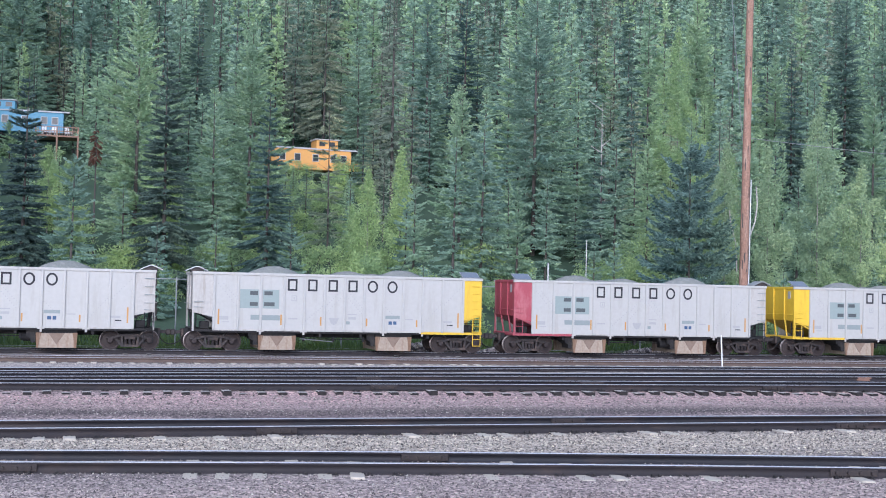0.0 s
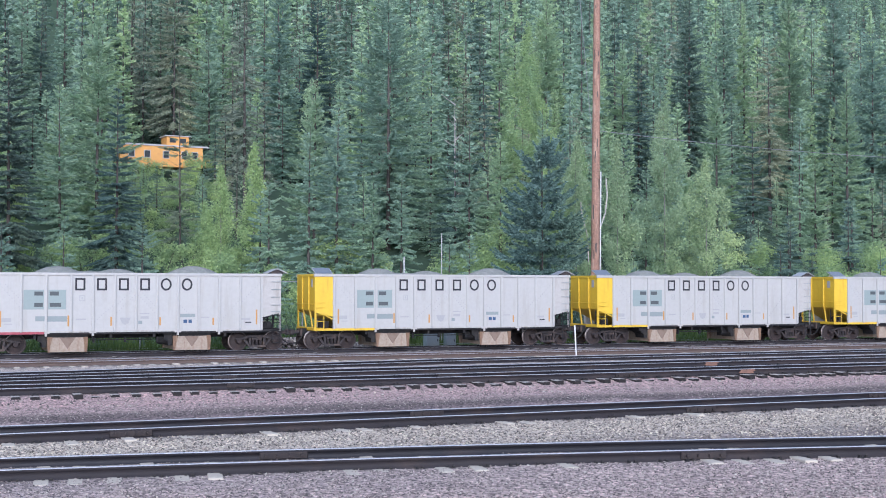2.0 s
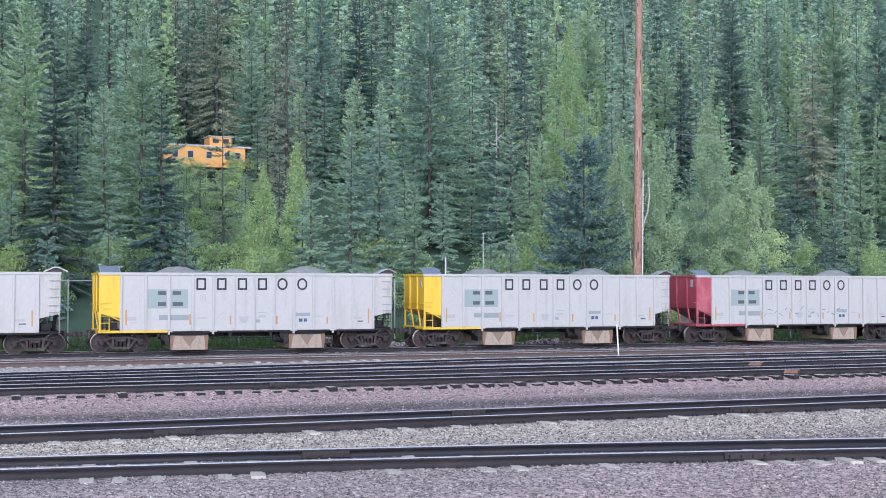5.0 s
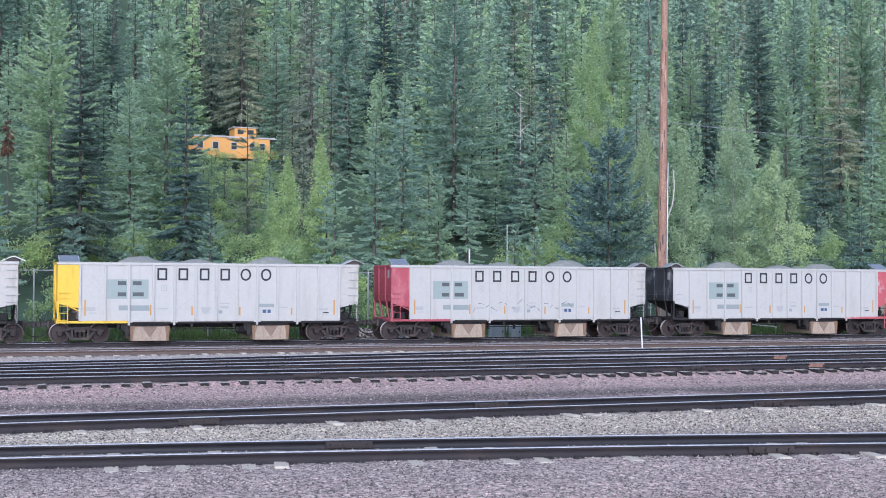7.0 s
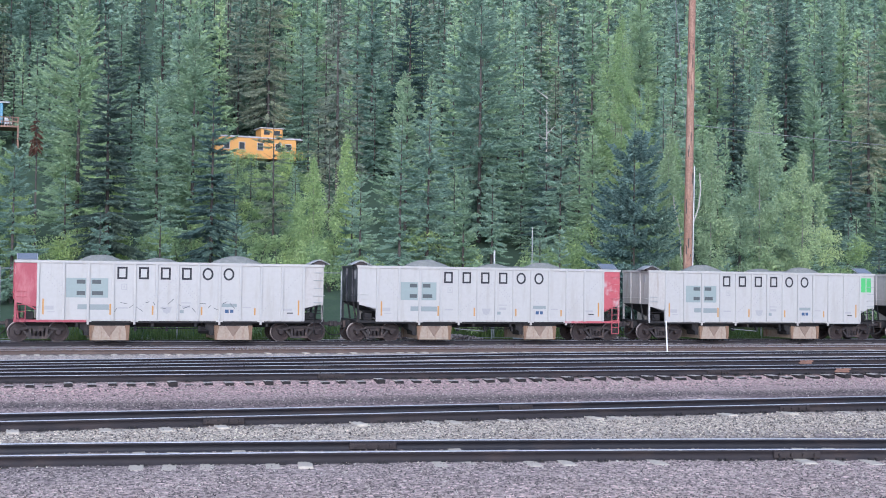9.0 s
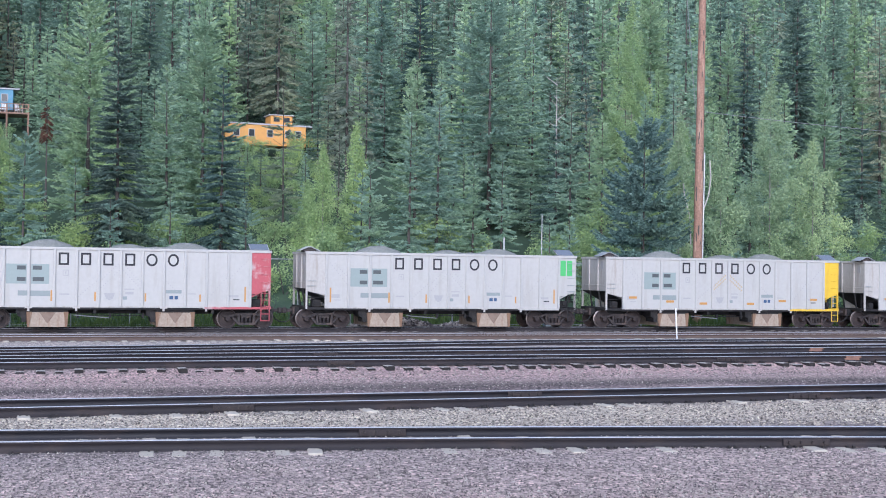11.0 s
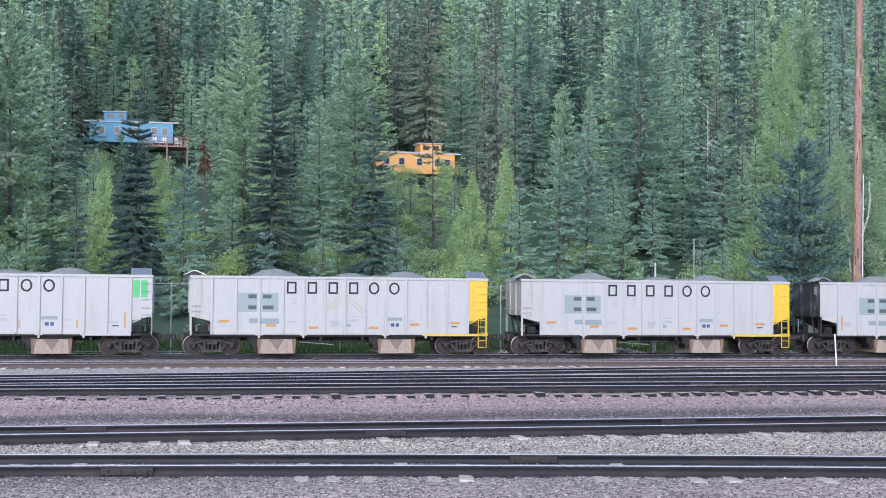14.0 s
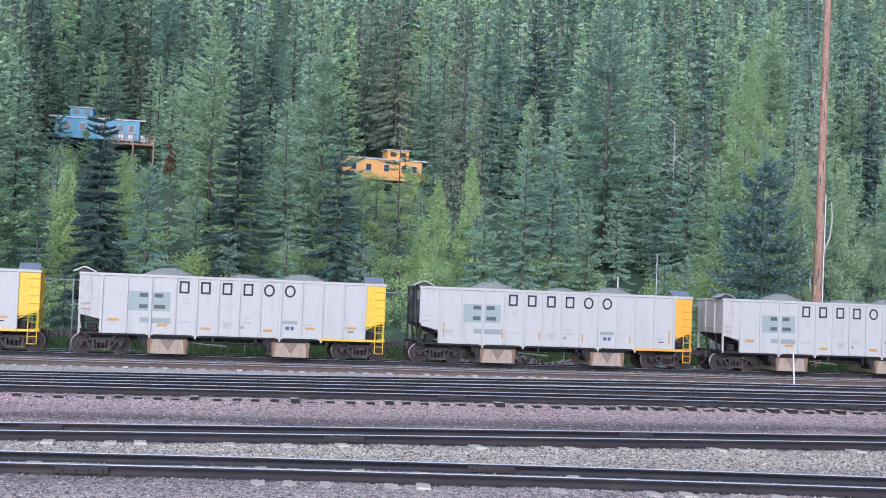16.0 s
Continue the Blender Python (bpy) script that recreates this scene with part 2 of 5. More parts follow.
# ---- mesh helpers ----
def part(name, data, material, parent=None, label="", m=None):
    """Links one mesh (a bmesh or ready mesh) as one object under its thing."""
    if isinstance(data, bmesh.types.BMesh):
        me = bpy.data.meshes.new(name)
        data.to_mesh(me)
        data.free()
        me.materials.append(material)
    else:
        me = data
    ob = new(name, me)
    if parent is not None:
        ob.parent = parent
    if m is not None:
        ob.matrix_basis = m
    if label:
        ob["label"] = label
    return ob


def box(bm, x0, x1, y0, y1, z0, z1, bevel=0.0):
    g = bmesh.ops.create_cube(bm, size=1.0, matrix=Matrix.Translation(((x0 + x1) / 2, (y0 + y1) / 2, (z0 + z1) / 2)) @ Matrix.Diagonal((abs(x1 - x0), abs(y1 - y0), abs(z1 - z0), 1)))
    if bevel:
        es = list({e for v in g["verts"] for e in v.link_edges})
        bmesh.ops.bevel(bm, geom=es, offset=bevel, segments=1, affect="EDGES")
    return bm


def rod(bm, a, b, r, seg=6, r2=None):
    a, b = Vector(a), Vector(b)
    d = b - a
    m = Matrix.Translation((a + b) / 2) @ d.to_track_quat("Z", "Y").to_matrix().to_4x4()
    bmesh.ops.create_cone(bm, cap_ends=True, segments=seg, radius1=r, radius2=r if r2 is None else r2, depth=d.length, matrix=m)
    return bm


def tube(bm, pts, r, seg=5):
    """One bent tube through the points."""
    pts = [Vector(q) for q in pts]
    rings = []
    for i, q in enumerate(pts):
        d = (pts[min(i + 1, len(pts) - 1)] - pts[max(i - 1, 0)]).normalized()
        a = d.cross(Vector((0, 0, 1)) if abs(d.z) < 0.9 else Vector((1, 0, 0))).normalized()
        b = d.cross(a)
        rings.append([bm.verts.new(q + (a * math.cos(t) + b * math.sin(t)) * r) for t in [2 * math.pi * k / seg for k in range(seg)]])
    for p, q in zip(rings, rings[1:]):
        for i in range(seg):
            bm.faces.new((p[i], p[(i + 1) % seg], q[(i + 1) % seg], q[i]))
    bm.faces.new(rings[0][::-1])
    bm.faces.new(rings[-1])
    return bm


def prism(bm, pts, y0, y1):
    """Extrudes an outline in x, z from y0 to y1."""
    a = [bm.verts.new((x, y0, z)) for x, z in pts]
    b = [bm.verts.new((x, y1, z)) for x, z in pts]
    n = len(pts)
    bm.faces.new(a)
    bm.faces.new(b[::-1])
    for i in range(n):
        bm.faces.new((a[i], b[i], b[(i + 1) % n], a[(i + 1) % n]))
    bmesh.ops.recalc_face_normals(bm, faces=bm.faces)
    return bm


def lathe(bm, prof, seg=28):
    """Turns a profile of (radius, y) about the y axis."""
    rings = [[bm.verts.new((r * math.cos(a), y, r * math.sin(a))) for a in [2 * math.pi * i / seg for i in range(seg)]] for r, y in prof]
    for p, q in zip(rings, rings[1:]):
        for i in range(seg):
            bm.faces.new((p[i], p[(i + 1) % seg], q[(i + 1) % seg], q[i]))
    bm.faces.new(rings[0][::-1])
    bm.faces.new(rings[-1])
    bmesh.ops.recalc_face_normals(bm, faces=bm.faces)
    return bm


def bm_new():
    return bmesh.new()


def fast_mesh(name, verts, faces, material, smooth=False):
    """A mesh from numpy arrays of triangles."""
    me = bpy.data.meshes.new(name)
    v, f = np.asarray(verts, np.float32), np.asarray(faces, np.int32)
    me.vertices.add(len(v))
    me.vertices.foreach_set("co", v.ravel())
    me.loops.add(f.size)
    me.loops.foreach_set("vertex_index", f.ravel())
    me.polygons.add(len(f))
    me.polygons.foreach_set("loop_start", np.arange(0, f.size, f.shape[1], dtype=np.int32))
    me.update(calc_edges=True)
    me.materials.append(material)
    return me


# ---- ground: one sheet, flat yard, ditch, then the wooded slope ----
def ground_z(x, y):
    keys = ((-60, 0.0), (14, 0.1), (18, 0.168), (27, 0.19), (28, 0.1), (29.6, 0.02), (30.3, -0.05), (30.7, 0.02), (31.1, 0.07), (34.4, 0.07), (35.3, 0.08), (35.7, 0.105), (36.05, 0.195), (44, 0.12), (49.5, 0.05), (52.5, -0.05), (53.6, -0.16), (54.3, -0.19), (58, -0.2), (66, -0.2), (68.5, -0.45), (71, -0.3), (76, 0.6),
            (100, 5.2), (150, 16.4), (220, 36), (320, 70), (700, 215), (1500, 500))
    ys, zs = zip(*keys)
    return float(np.interp(y, ys, zs))


def build_ground():
    ys = np.concatenate([np.linspace(-60, 14, 12), np.linspace(15, 72, 170), np.linspace(74, 330, 70), np.linspace(350, 1500, 14)])
    xs = np.concatenate([np.linspace(-900, -45, 18), np.linspace(-40, 75, 130), np.linspace(80, 1300, 40)])
    verts, faces = [], []
    for y in ys:
        for x in xs:
            rough = 0.022 if y < 72 else min(1.6, 0.05 + (y - 72) * 0.03)
            dz = noise.noise((x * 0.55, y * 0.9, 3.1)) * rough + (noise.noise((x * 0.05, y * 0.05, 8.0)) * min(3.0, (y - 80) * 0.05) if y > 80 else 0)
            verts.append((x, y, ground_z(x, y) + dz))
    nx = len(xs)
    for j in range(len(ys) - 1):
        for i in range(nx - 1):
            a = j * nx + i
            faces.append((a, a + 1, a + nx + 1, a + nx))
    me = fast_mesh("ground", verts, faces, GROUND)
    me.materials.append(FORESTFLOOR)
    idx = np.array([1 if ys[k // (nx - 1)] > 71.5 else 0 for k in range(len(faces))], np.int32)
    me.polygons.foreach_set("material_index", idx)
    me.polygons.foreach_set("use_smooth", np.ones(len(faces), bool))
    tagged(new("ground", me), "purple-grey gravel rail yard rising into a wooded slope", "ground", kind="structure")


build_ground()


# ---- railway tracks ----
def near_curve(x):
    if x < -12:
        return near_curve(-12) + (x + 12) * (-0.127 + 0.0824)
    if x > 22:
        return near_curve(22) + (x - 22) * (-0.127 - 0.1512)
    return 20.57 - 0.1273 * x - 0.003436 * x * x


def turnout_curve(keys):
    xs, ys = zip(*keys)
    return lambda x: float(np.interp(x, xs, ys))


TRACKS = [  # near rail's line, railhead height, ties to show one by one, label
    (near_curve, 0.345, 0.50, (-14, 30), "near dark rails on half-buried ties in gravel"),
    (lambda x: 25.14 + 0.002 * x, 0.37, 0.52, (-14, 34), "dark steel rails on ties sunk in gravel"),
    (lambda x: 36.25 - 0.0125 * x, 0.38, 0.53, (-14, 55), "dark rails with broken tie ends showing"),
    (turnout_curve(((-90, 36.6), (-30, 37.6), (-8, 39.0), (4, 40.0), (18, 40.5), (36, 40.9), (150, 41.2))), 0.33, 0.53, (-14, 50), "dark rails converging with the next track"),
    (turnout_curve(((-90, 41.0), (-30, 42.0), (-8, 43.2), (5, 44.5), (20, 46.6), (40, 46.7), (150, 46.9))), 0.22, 0.53, (-14, 60), "dark yard track on level gravel"),
    (lambda x: 54.6, 0.06, 0.52, (-16, 64), "brown-railed track with pale tie ends"),
    (lambda x: 62.5, 0.0, 0.52, (-18, 66), "track that carries the ballast train"),
]
PROFILE = tuple((a, b * 1.1) for a, b in ((-0.07, -0.17), (0.07, -0.17), (0.07, -0.158), (0.014, -0.135), (0.01, -0.05), (0.036, -0.04), (0.036, -0.008), (0.028, 0.0), (-0.028, 0.0), (-0.036, -0.008), (-0.036, -0.04), (-0.01, -0.05), (-0.014, -0.135), (-0.07, -0.158)))


def rail_mesh(line, z, off, steel):
    xs = np.concatenate([np.linspace(-220, -20, 26), np.linspace(-18, 62, 90), np.linspace(66, 260, 30)])
    n = len(PROFILE)
    verts, faces, mats = [], [], []
    for k, x in enumerate(xs):
        for dy, dz in PROFILE:
            verts.append((x, line(x) + off + dy, z + dz))
    for k in range(len(xs) - 1):
        for i in range(n):
            a, b = k * n + i, k * n + (i + 1) % n
            faces.append((a, b, b + n, a + n))
            mats.append(1 if i in (7, 8) else 0)
    me = fast_mesh("rail", verts, faces, steel)
    me.materials.append(RAILTOP)
    me.polygons.foreach_set("material_index", np.array(mats, np.int32))
    return me


def tie_mesh():
    bm = box(bm_new(), -0.115, 0.115, -1.28, 1.28, -0.18, 0.0, 0.014)
    me = bpy.data.meshes.new("tie")
    bm.to_mesh(me)
    bm.free()
    me.materials.append(TIE)
    me.materials.append(TIE_END)
    # End and long side faces take the near-black colour; tops stay pale.
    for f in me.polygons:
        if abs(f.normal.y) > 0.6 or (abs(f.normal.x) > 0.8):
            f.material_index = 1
    return me


def plate_mesh():
    """Steel plate under the rail with its spike heads, black to include its shadow dash."""
    bm = box(bm_new(), -0.1, 0.1, -0.18, 0.18, -0.012, 0.014)
    for x, y in ((-0.05, -0.09), (0.05, 0.09), (0.06, -0.1)):
        box(bm, x - 0.02, x + 0.02, y - 0.03, y + 0.02, 0.014, 0.05)
    me = bpy.data.meshes.new("tie_plate")
    bm.to_mesh(me)
    bm.free()
    me.materials.append(BLACK)
    return me


PLATE_MESH = plate_mesh()
TIE_MESH = tie_mesh()
PALE_TIE_MESH = tie_mesh()
PALE_TIE_MESH.materials[0] = PALE_TIE_MESH.materials[1] = worn("bleached_tie", (0.54, 0.49, 0.42), (0.33, 0.29, 0.25), 0.9, scale=3)


def build_tracks():
    rng = random.Random(5)
    made = []
    for line, z, step, (xa, xb), label in TRACKS:
        top = tagged(new("track"), label, "railway track", "tracks of the yard")
        for off in (0.0, 1.435):
            part("rail", rail_mesh(line, z, off, RAIL_RUST if 50 < line(0) < 58 else (RAIL if off else RAIL_BROWN)), None, top)
        x = xa
        while x < xb:
            ang = math.degrees(math.atan((line(x + 1) - line(x - 1)) / 2))
            y = line(x) + 0.72
            lift = rng.choice((0.028, 0.02, -0.03, 0.022, -0.02) if y < 24.5 else ((0.022, -0.02, -0.03) if y < 30 else (0.006, 0.014, -0.02, -0.04, -0.008)))
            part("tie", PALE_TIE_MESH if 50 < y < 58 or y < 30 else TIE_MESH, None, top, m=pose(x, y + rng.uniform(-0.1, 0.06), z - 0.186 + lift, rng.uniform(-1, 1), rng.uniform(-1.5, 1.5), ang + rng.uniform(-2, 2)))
            if line(x) < 42:
                part("tie_plate", PLATE_MESH, None, top, m=pose(x, line(x), z - 0.187, 0, 0, ang))
            x += step * rng.uniform(0.9, 1.12)
        made.append(top)
    return made


tracks = build_tracks()


def joint_bar_mesh():
    bm = box(bm_new(), -0.4, 0.4, -0.062, -0.022, -0.15, -0.035, 0.01)
    for x in (-0.3, -0.1, 0.1, 0.3):
        bmesh.ops.create_cone(bm, cap_ends=True, segments=6, radius1=0.028, radius2=0.024, depth=0.05, matrix=Matrix.Translation((x, -0.08, -0.09)) @ Matrix.Rotation(math.pi / 2, 4, "X"))
    me = bpy.data.meshes.new("joint_bar")
    bm.to_mesh(me)
    bm.free()
    return me


JOINT = joint_bar_mesh()
JOINT.materials.append(worn("joint_bar_steel", (0.032, 0.026, 0.027), (0.06, 0.043, 0.04), 0.7, 0.2, scale=3))


def rust_patch_mesh():
    """Scaled, ragged rust over the web and foot of a rail."""
    bm = prism(bm_new(), [(-0.3, -0.145), (0.22, -0.15), (0.25, -0.11), (0.19, -0.09), (0.31, -0.06), (0.28, -0.02), (0.05, -0.014), (-0.02, -0.026), (-0.29, -0.018), (-0.24, -0.07), (-0.33, -0.1)], -0.052, -0.02)
    me = bpy.data.meshes.new("rust_patch")
    bm.to_mesh(me)
    bm.free()
    me.materials.append(RUST)
    return me


JOINT_RUST = rust_patch_mesh()
for k, x, off, rusty in ((0, 6.0, 1.435, 0), (0, 12.5, 0, 0), (0, -0.62, 0, 0), (0, 18.5, 1.435, 0), (1, 4.14, 0, 0), (1, 17.0, 0, 0), (1, 10.8, 1.435, 0), (1, -1.6, 1.435, 0), (1, -4.55, 1.435, 1), (1, -4.7, 0, 1),
                        (1, 23.5, 1.435, 0), (1, 28.5, 0, 0), (2, 9.0, 0, 0), (2, 21.5, 0, 0), (2, 26.1, 0, 1), (2, 16.0, 1.435, 0), (3, 9.5, 0, 0), (3, 28.0, 0, 1), (3, 31.0, 1.435, 0), (4, 18.0, 0, 0), (4, 30.0, 0, 0)):
    line, z = TRACKS[k][:2]
    ang = math.degrees(math.atan((line(x + 1) - line(x - 1)) / 2))
    part("rust_patch" if rusty else "joint_bar", JOINT_RUST if rusty else JOINT, None, tracks[k], "flaking orange rust on the rail" if rusty else "", pose(x, line(x) + off, z, 0, 0, ang))


# ---- loose stone over the near yard ----
def build_stones():
    """Ballast lying proud of the ground, thickest in the two near strips."""
    rng = np.random.default_rng(12)
    n = 76000
    y = 14.6 + 19.0 * rng.random(n) ** 1.3
    x = y * rng.uniform(-0.27, 0.95, n)
    lane = np.array([near_curve(a) for a in x])
    strip = (y > lane + 1.6) & (y < 25.0)
    r = rng.uniform(0.012, 0.03, n) * np.where(strip, 1.2, 0.85)
    k = 2600
    y[:k] = 33.2 + 2.5 * rng.random(k)
    x[:k] = 35.4 * rng.uniform(-0.25, 0.95, k)
    y[:k] -= 0.0125 * x[:k]
    r[:k] = rng.uniform(0.015, 0.045, k)
    z = np.array([ground_z(a, b) for a, b in zip(x, y)]) + np.array([noise.noise((a * 0.55, b * 0.9, 3.1)) * 0.022 for a, b in zip(x, y)])
    base = np.array([(1, 0, -0.4), (0, 1, -0.4), (-1, 0, -0.4), (0, -1, -0.4), (0, 0, 0.55)], float)
    v = base[None] * r[:, None, None] * rng.uniform(0.6, 1.35, (n, 5, 1)) + rng.normal(0, 0.18, (n, 5, 3)) * r[:, None, None]
    a = rng.uniform(0, 6.28, n)
    c, q = np.cos(a)[:, None], np.sin(a)[:, None]
    v = np.stack([v[..., 0] * c - v[..., 1] * q, v[..., 0] * q + v[..., 1] * c, v[..., 2]], 2) + np.stack([x, y, z + r * 0.25], 1)[:, None]
    f = np.array([(0, 1, 4), (1, 2, 4), (2, 3, 4), (3, 0, 4)])
    f = (f[None] + (np.arange(n) * 5)[:, None, None]).reshape(-1, 3)
    f = f.reshape(n, 4, 3)
    for name, pick, mat, label in (("loose_stones", ~strip, STONE, "grey and purple ballast stones scattered over the yard"), ("ballast_stones", strip, BEIGE_STONE, "beige ballast stones between the near tracks")):
        tri = (np.arange(pick.sum()) * 5)[:, None, None] + f[0][None]
        tagged(new(name, fast_mesh(name, v[pick].reshape(-1, 3), tri.reshape(-1, 3), mat)), label, "gravel", kind="stuff")


build_stones()


# ---- trees ----
STYLE = {  # tier spacing, boughs a tier, bare stem, profile power, bough angle at foot and top, sag, tip lift, scatter, twig reach, hang, ragged
    "d": dict(tier=0.52, per=12, base=0.03, power=0.85, low=-16, high=34, sag=0.16, lift=0.1, scatter=0.1, twig=0.34, hang=(-0.5, 0.12), ragged=0.34),
    "k": dict(tier=0.5, per=17, base=0.03, power=0.74, low=-16, high=34, sag=0.16, lift=0.1, scatter=0.1, twig=0.34, hang=(-0.5, 0.12), ragged=0.26),
    "m": dict(tier=0.52, per=11, base=0.06, power=0.58, low=-14, high=36, sag=0.14, lift=0.16, scatter=0.3, twig=0.36, hang=(-0.55, 0.25), ragged=0.42),
    "l": dict(tier=0.5, per=11, base=0.1, power=0.6, low=-6, high=46, sag=0.12, lift=0.18, scatter=0.5, twig=0.4, hang=(-0.5, 0.5), ragged=0.5),
    "o": dict(tier=0.8, per=9, base=0.2, power=0.5, low=-14, high=22, sag=0.16, lift=0.1, scatter=0.4, twig=0.3, hang=(-0.9, 0.2), ragged=0.6),
    "s": dict(tier=0.72, per=6, base=0.12, power=0.7, low=-4, high=30, sag=0.08, lift=0.04, scatter=0.2, twig=0.3, hang=(-0.7, 0.1), ragged=0.5),
    "r": dict(tier=0.3, per=9, base=0.74, power=0.5, low=-30, high=10, sag=0.2, lift=0.0, scatter=0.3, twig=0.3, hang=(-0.9, 0.0), ragged=0.4),
    "b": dict(tier=0.62, per=18, base=0.02, power=0.36, low=-14, high=34, sag=0.14, lift=0.3, scatter=0.1, twig=0.3, hang=(-0.7, 0.6), ragged=0.2)}


def conifer(rng, h, r, kind, step, width, reach=(0.12, 0.42), twigs=3, open_tiers=1.0, bare=0.0):
    """Boughs in loose tiers round a stem of height h, each a plume of narrow needle twigs."""
    st = STYLE[kind]
    base = max(st["base"], bare)
    tiers = max(7, int(h * (1 - base) / (st["tier"] * open_tiers)))
    zt = (np.arange(tiers) + rng.uniform(-0.25, 0.25, tiers)) / tiers
    per = np.maximum(4, (st["per"] * (1.15 - 0.6 * zt) * rng.uniform(0.75, 1.2, tiers)).astype(int))
    rel = np.clip(np.repeat(zt, per) + rng.normal(0, st["scatter"], per.sum()) / tiers, 0, 0.995)
    full = (base + (1 - base) * rel - st["base"]) / (1 - st["base"])
    n = len(rel)
    az = rng.uniform(0, 2 * np.pi, n)
    lobes = 1 + 0.17 * np.sin(az * 2 + rng.uniform(0, 6)) * np.sin(full * 8 + rng.uniform(0, 6)) + 0.12 * np.sin(az * 3 + full * 21)
    length = r * (1 - full) ** st["power"] * np.minimum(1, 0.72 + full * 2.4) * lobes * (1 - st["ragged"] * rng.random(n) ** 1.5) + 0.1
    el = np.radians(st["low"] + (st["high"] - st["low"]) * rel ** 1.3 + rng.uniform(-8, 8, n))
    d = np.stack([np.cos(az) * np.cos(el), np.sin(az) * np.cos(el), np.sin(el)], 1)
    side = np.stack([-np.sin(az), np.cos(az), np.zeros(n)], 1)
    z0 = h * (base + (0.985 - base) * rel)
    count = np.maximum(2, np.ceil(length / step).astype(int))
    k = np.repeat(np.arange(n), count)
    s = (np.arange(len(k)) - np.repeat(np.cumsum(count) - count, count) + rng.random(len(k))) / count[k]
    s = 0.16 + 0.86 * s ** 0.85
    k, s = np.tile(k, twigs), np.tile(s, twigs)
    m = len(k)
    L = length[k]
    c = d[k] * (L * s)[:, None]
    c[:, 2] += z0[k] + L * (st["lift"] * s ** 4 - st["sag"] * s * s)
    sgn = np.where(rng.random(m) < 0.5, -1.0, 1.0)
    out = d[k] * rng.uniform(0.35, 1.0, m)[:, None] + side[k] * (sgn * rng.uniform(0.25, 1.0, m))[:, None]
    out[:, 2] += rng.uniform(*st["hang"], m)
    out /= np.linalg.norm(out, axis=1)[:, None]
    tl = np.clip(st["twig"] * L * (1.15 - s), *reach) * rng.uniform(0.7, 1.35, m)
    w = np.cross(out, rng.normal(size=(m, 3)) + np.array((0.0, 0.0, 0.6)))
    w *= (width * rng.uniform(0.6, 1.3, m) / np.maximum(np.linalg.norm(w, axis=1), 1e-3))[:, None]
    root = c - out * (tl * 0.2)[:, None]
    t = np.stack([root - w, root + w, c + out * tl[:, None]], 1).reshape(-1, 3)
    return t, np.arange(len(t)).reshape(-1, 3)


def leaf_cloud(rng, blobs, count, size):
    """Leaves scattered through a set of (x, y, z, rx, rz) clumps, thicker near their skins."""
    b = np.array(blobs)
    w = b[:, 3] ** 2 * b[:, 4]
    k = rng.choice(len(b), count, p=w / w.sum())
    v = rng.normal(size=(count, 3))
    v /= np.linalg.norm(v, axis=1)[:, None]
    v *= (rng.random(count) ** 0.4)[:, None]
    c = b[k, :3] + v * np.stack([b[k, 3], b[k, 3], b[k, 4]], 1)
    a, q = rng.normal(size=(count, 3)), rng.normal(size=(count, 3))
    a /= np.linalg.norm(a, axis=1)[:, None]
    q -= a * (a * q).sum(1)[:, None]
    q /= np.linalg.norm(q, axis=1)[:, None]
    s = (size * rng.uniform(0.6, 1.3, count))[:, None]
    t = np.stack([c - a * s * 0.5, c + q * s * 0.45, c + a * s * 0.6], 1).reshape(-1, 3)
    return t, np.arange(len(t)).reshape(-1, 3)


def trunk_bm(h, r, limbs=0, rng=None, start=0.3):
    bm = bm_new()
    lean = (rng or random).uniform(-0.012, 0.012)
    segs = 6
    for k in range(segs):
        a, b = k / segs, (k + 1) / segs
        rod(bm, (lean * h * a, 0, h * a - (0.6 if k == 0 else 0)), (lean * h * b, 0, h * b), r * (1 - 0.93 * a), 7, r * (1 - 0.93 * b))
    for i in range(limbs):
        z = h * (start + (0.9 - start) * (i + 0.5) / limbs)
        az = (rng or random).uniform(0, 6.28)
        L = h * 0.12 * (1.25 - z / h) + 0.3
        rod(bm, (lean * z, 0, z), (math.cos(az) * L, math.sin(az) * L, z + L * 0.3), r * 0.22, 4, r * 0.05)
    return bm


TREE_LABEL = {"k": ("slim very dark blue-green fir above the train", "fir tree"), "d": ("narrow dark green fir on the wooded slope", "fir tree"), "m": ("green spruce on the wooded slope", "spruce tree"),
              "l": ("feathery light green larch on the slope", "larch tree"), "o": ("olive-brown thinning pine on the slope", "pine tree"),
              "r": ("small dead fir with rust-red needles", "fir tree"),
              "s": ("thin see-through larch with bare dark stem", "larch tree"),
              "b": ("dense blue-green spruce above the fence", "spruce tree"), "a": ("pale green leafy aspen behind the train", "aspen tree"),
              "g": ("bright yellow-green young birch on the slope", "birch tree")}


def aspen_blobs(rng, h, r):
    """Many small upswept clumps, set in along the stem and open between."""
    out = []
    n = int(26 + h * 5)
    for k in range(n):
        u = (k + 0.5) / n
        z = h * (0.05 + 0.94 * u)
        rr = r * 1.1 * (1 - u ** 1.9) * (0.82 + 0.18 * math.sin(u * 19)) + 0.12
        a = rng.uniform(0, 6.28)
        q = rr * rng.uniform(0.15, 1.0)
        out.append((math.cos(a) * q, math.sin(a) * q, z, 0.24 + 0.16 * rr, 0.42 + 0.02 * h))
    return out


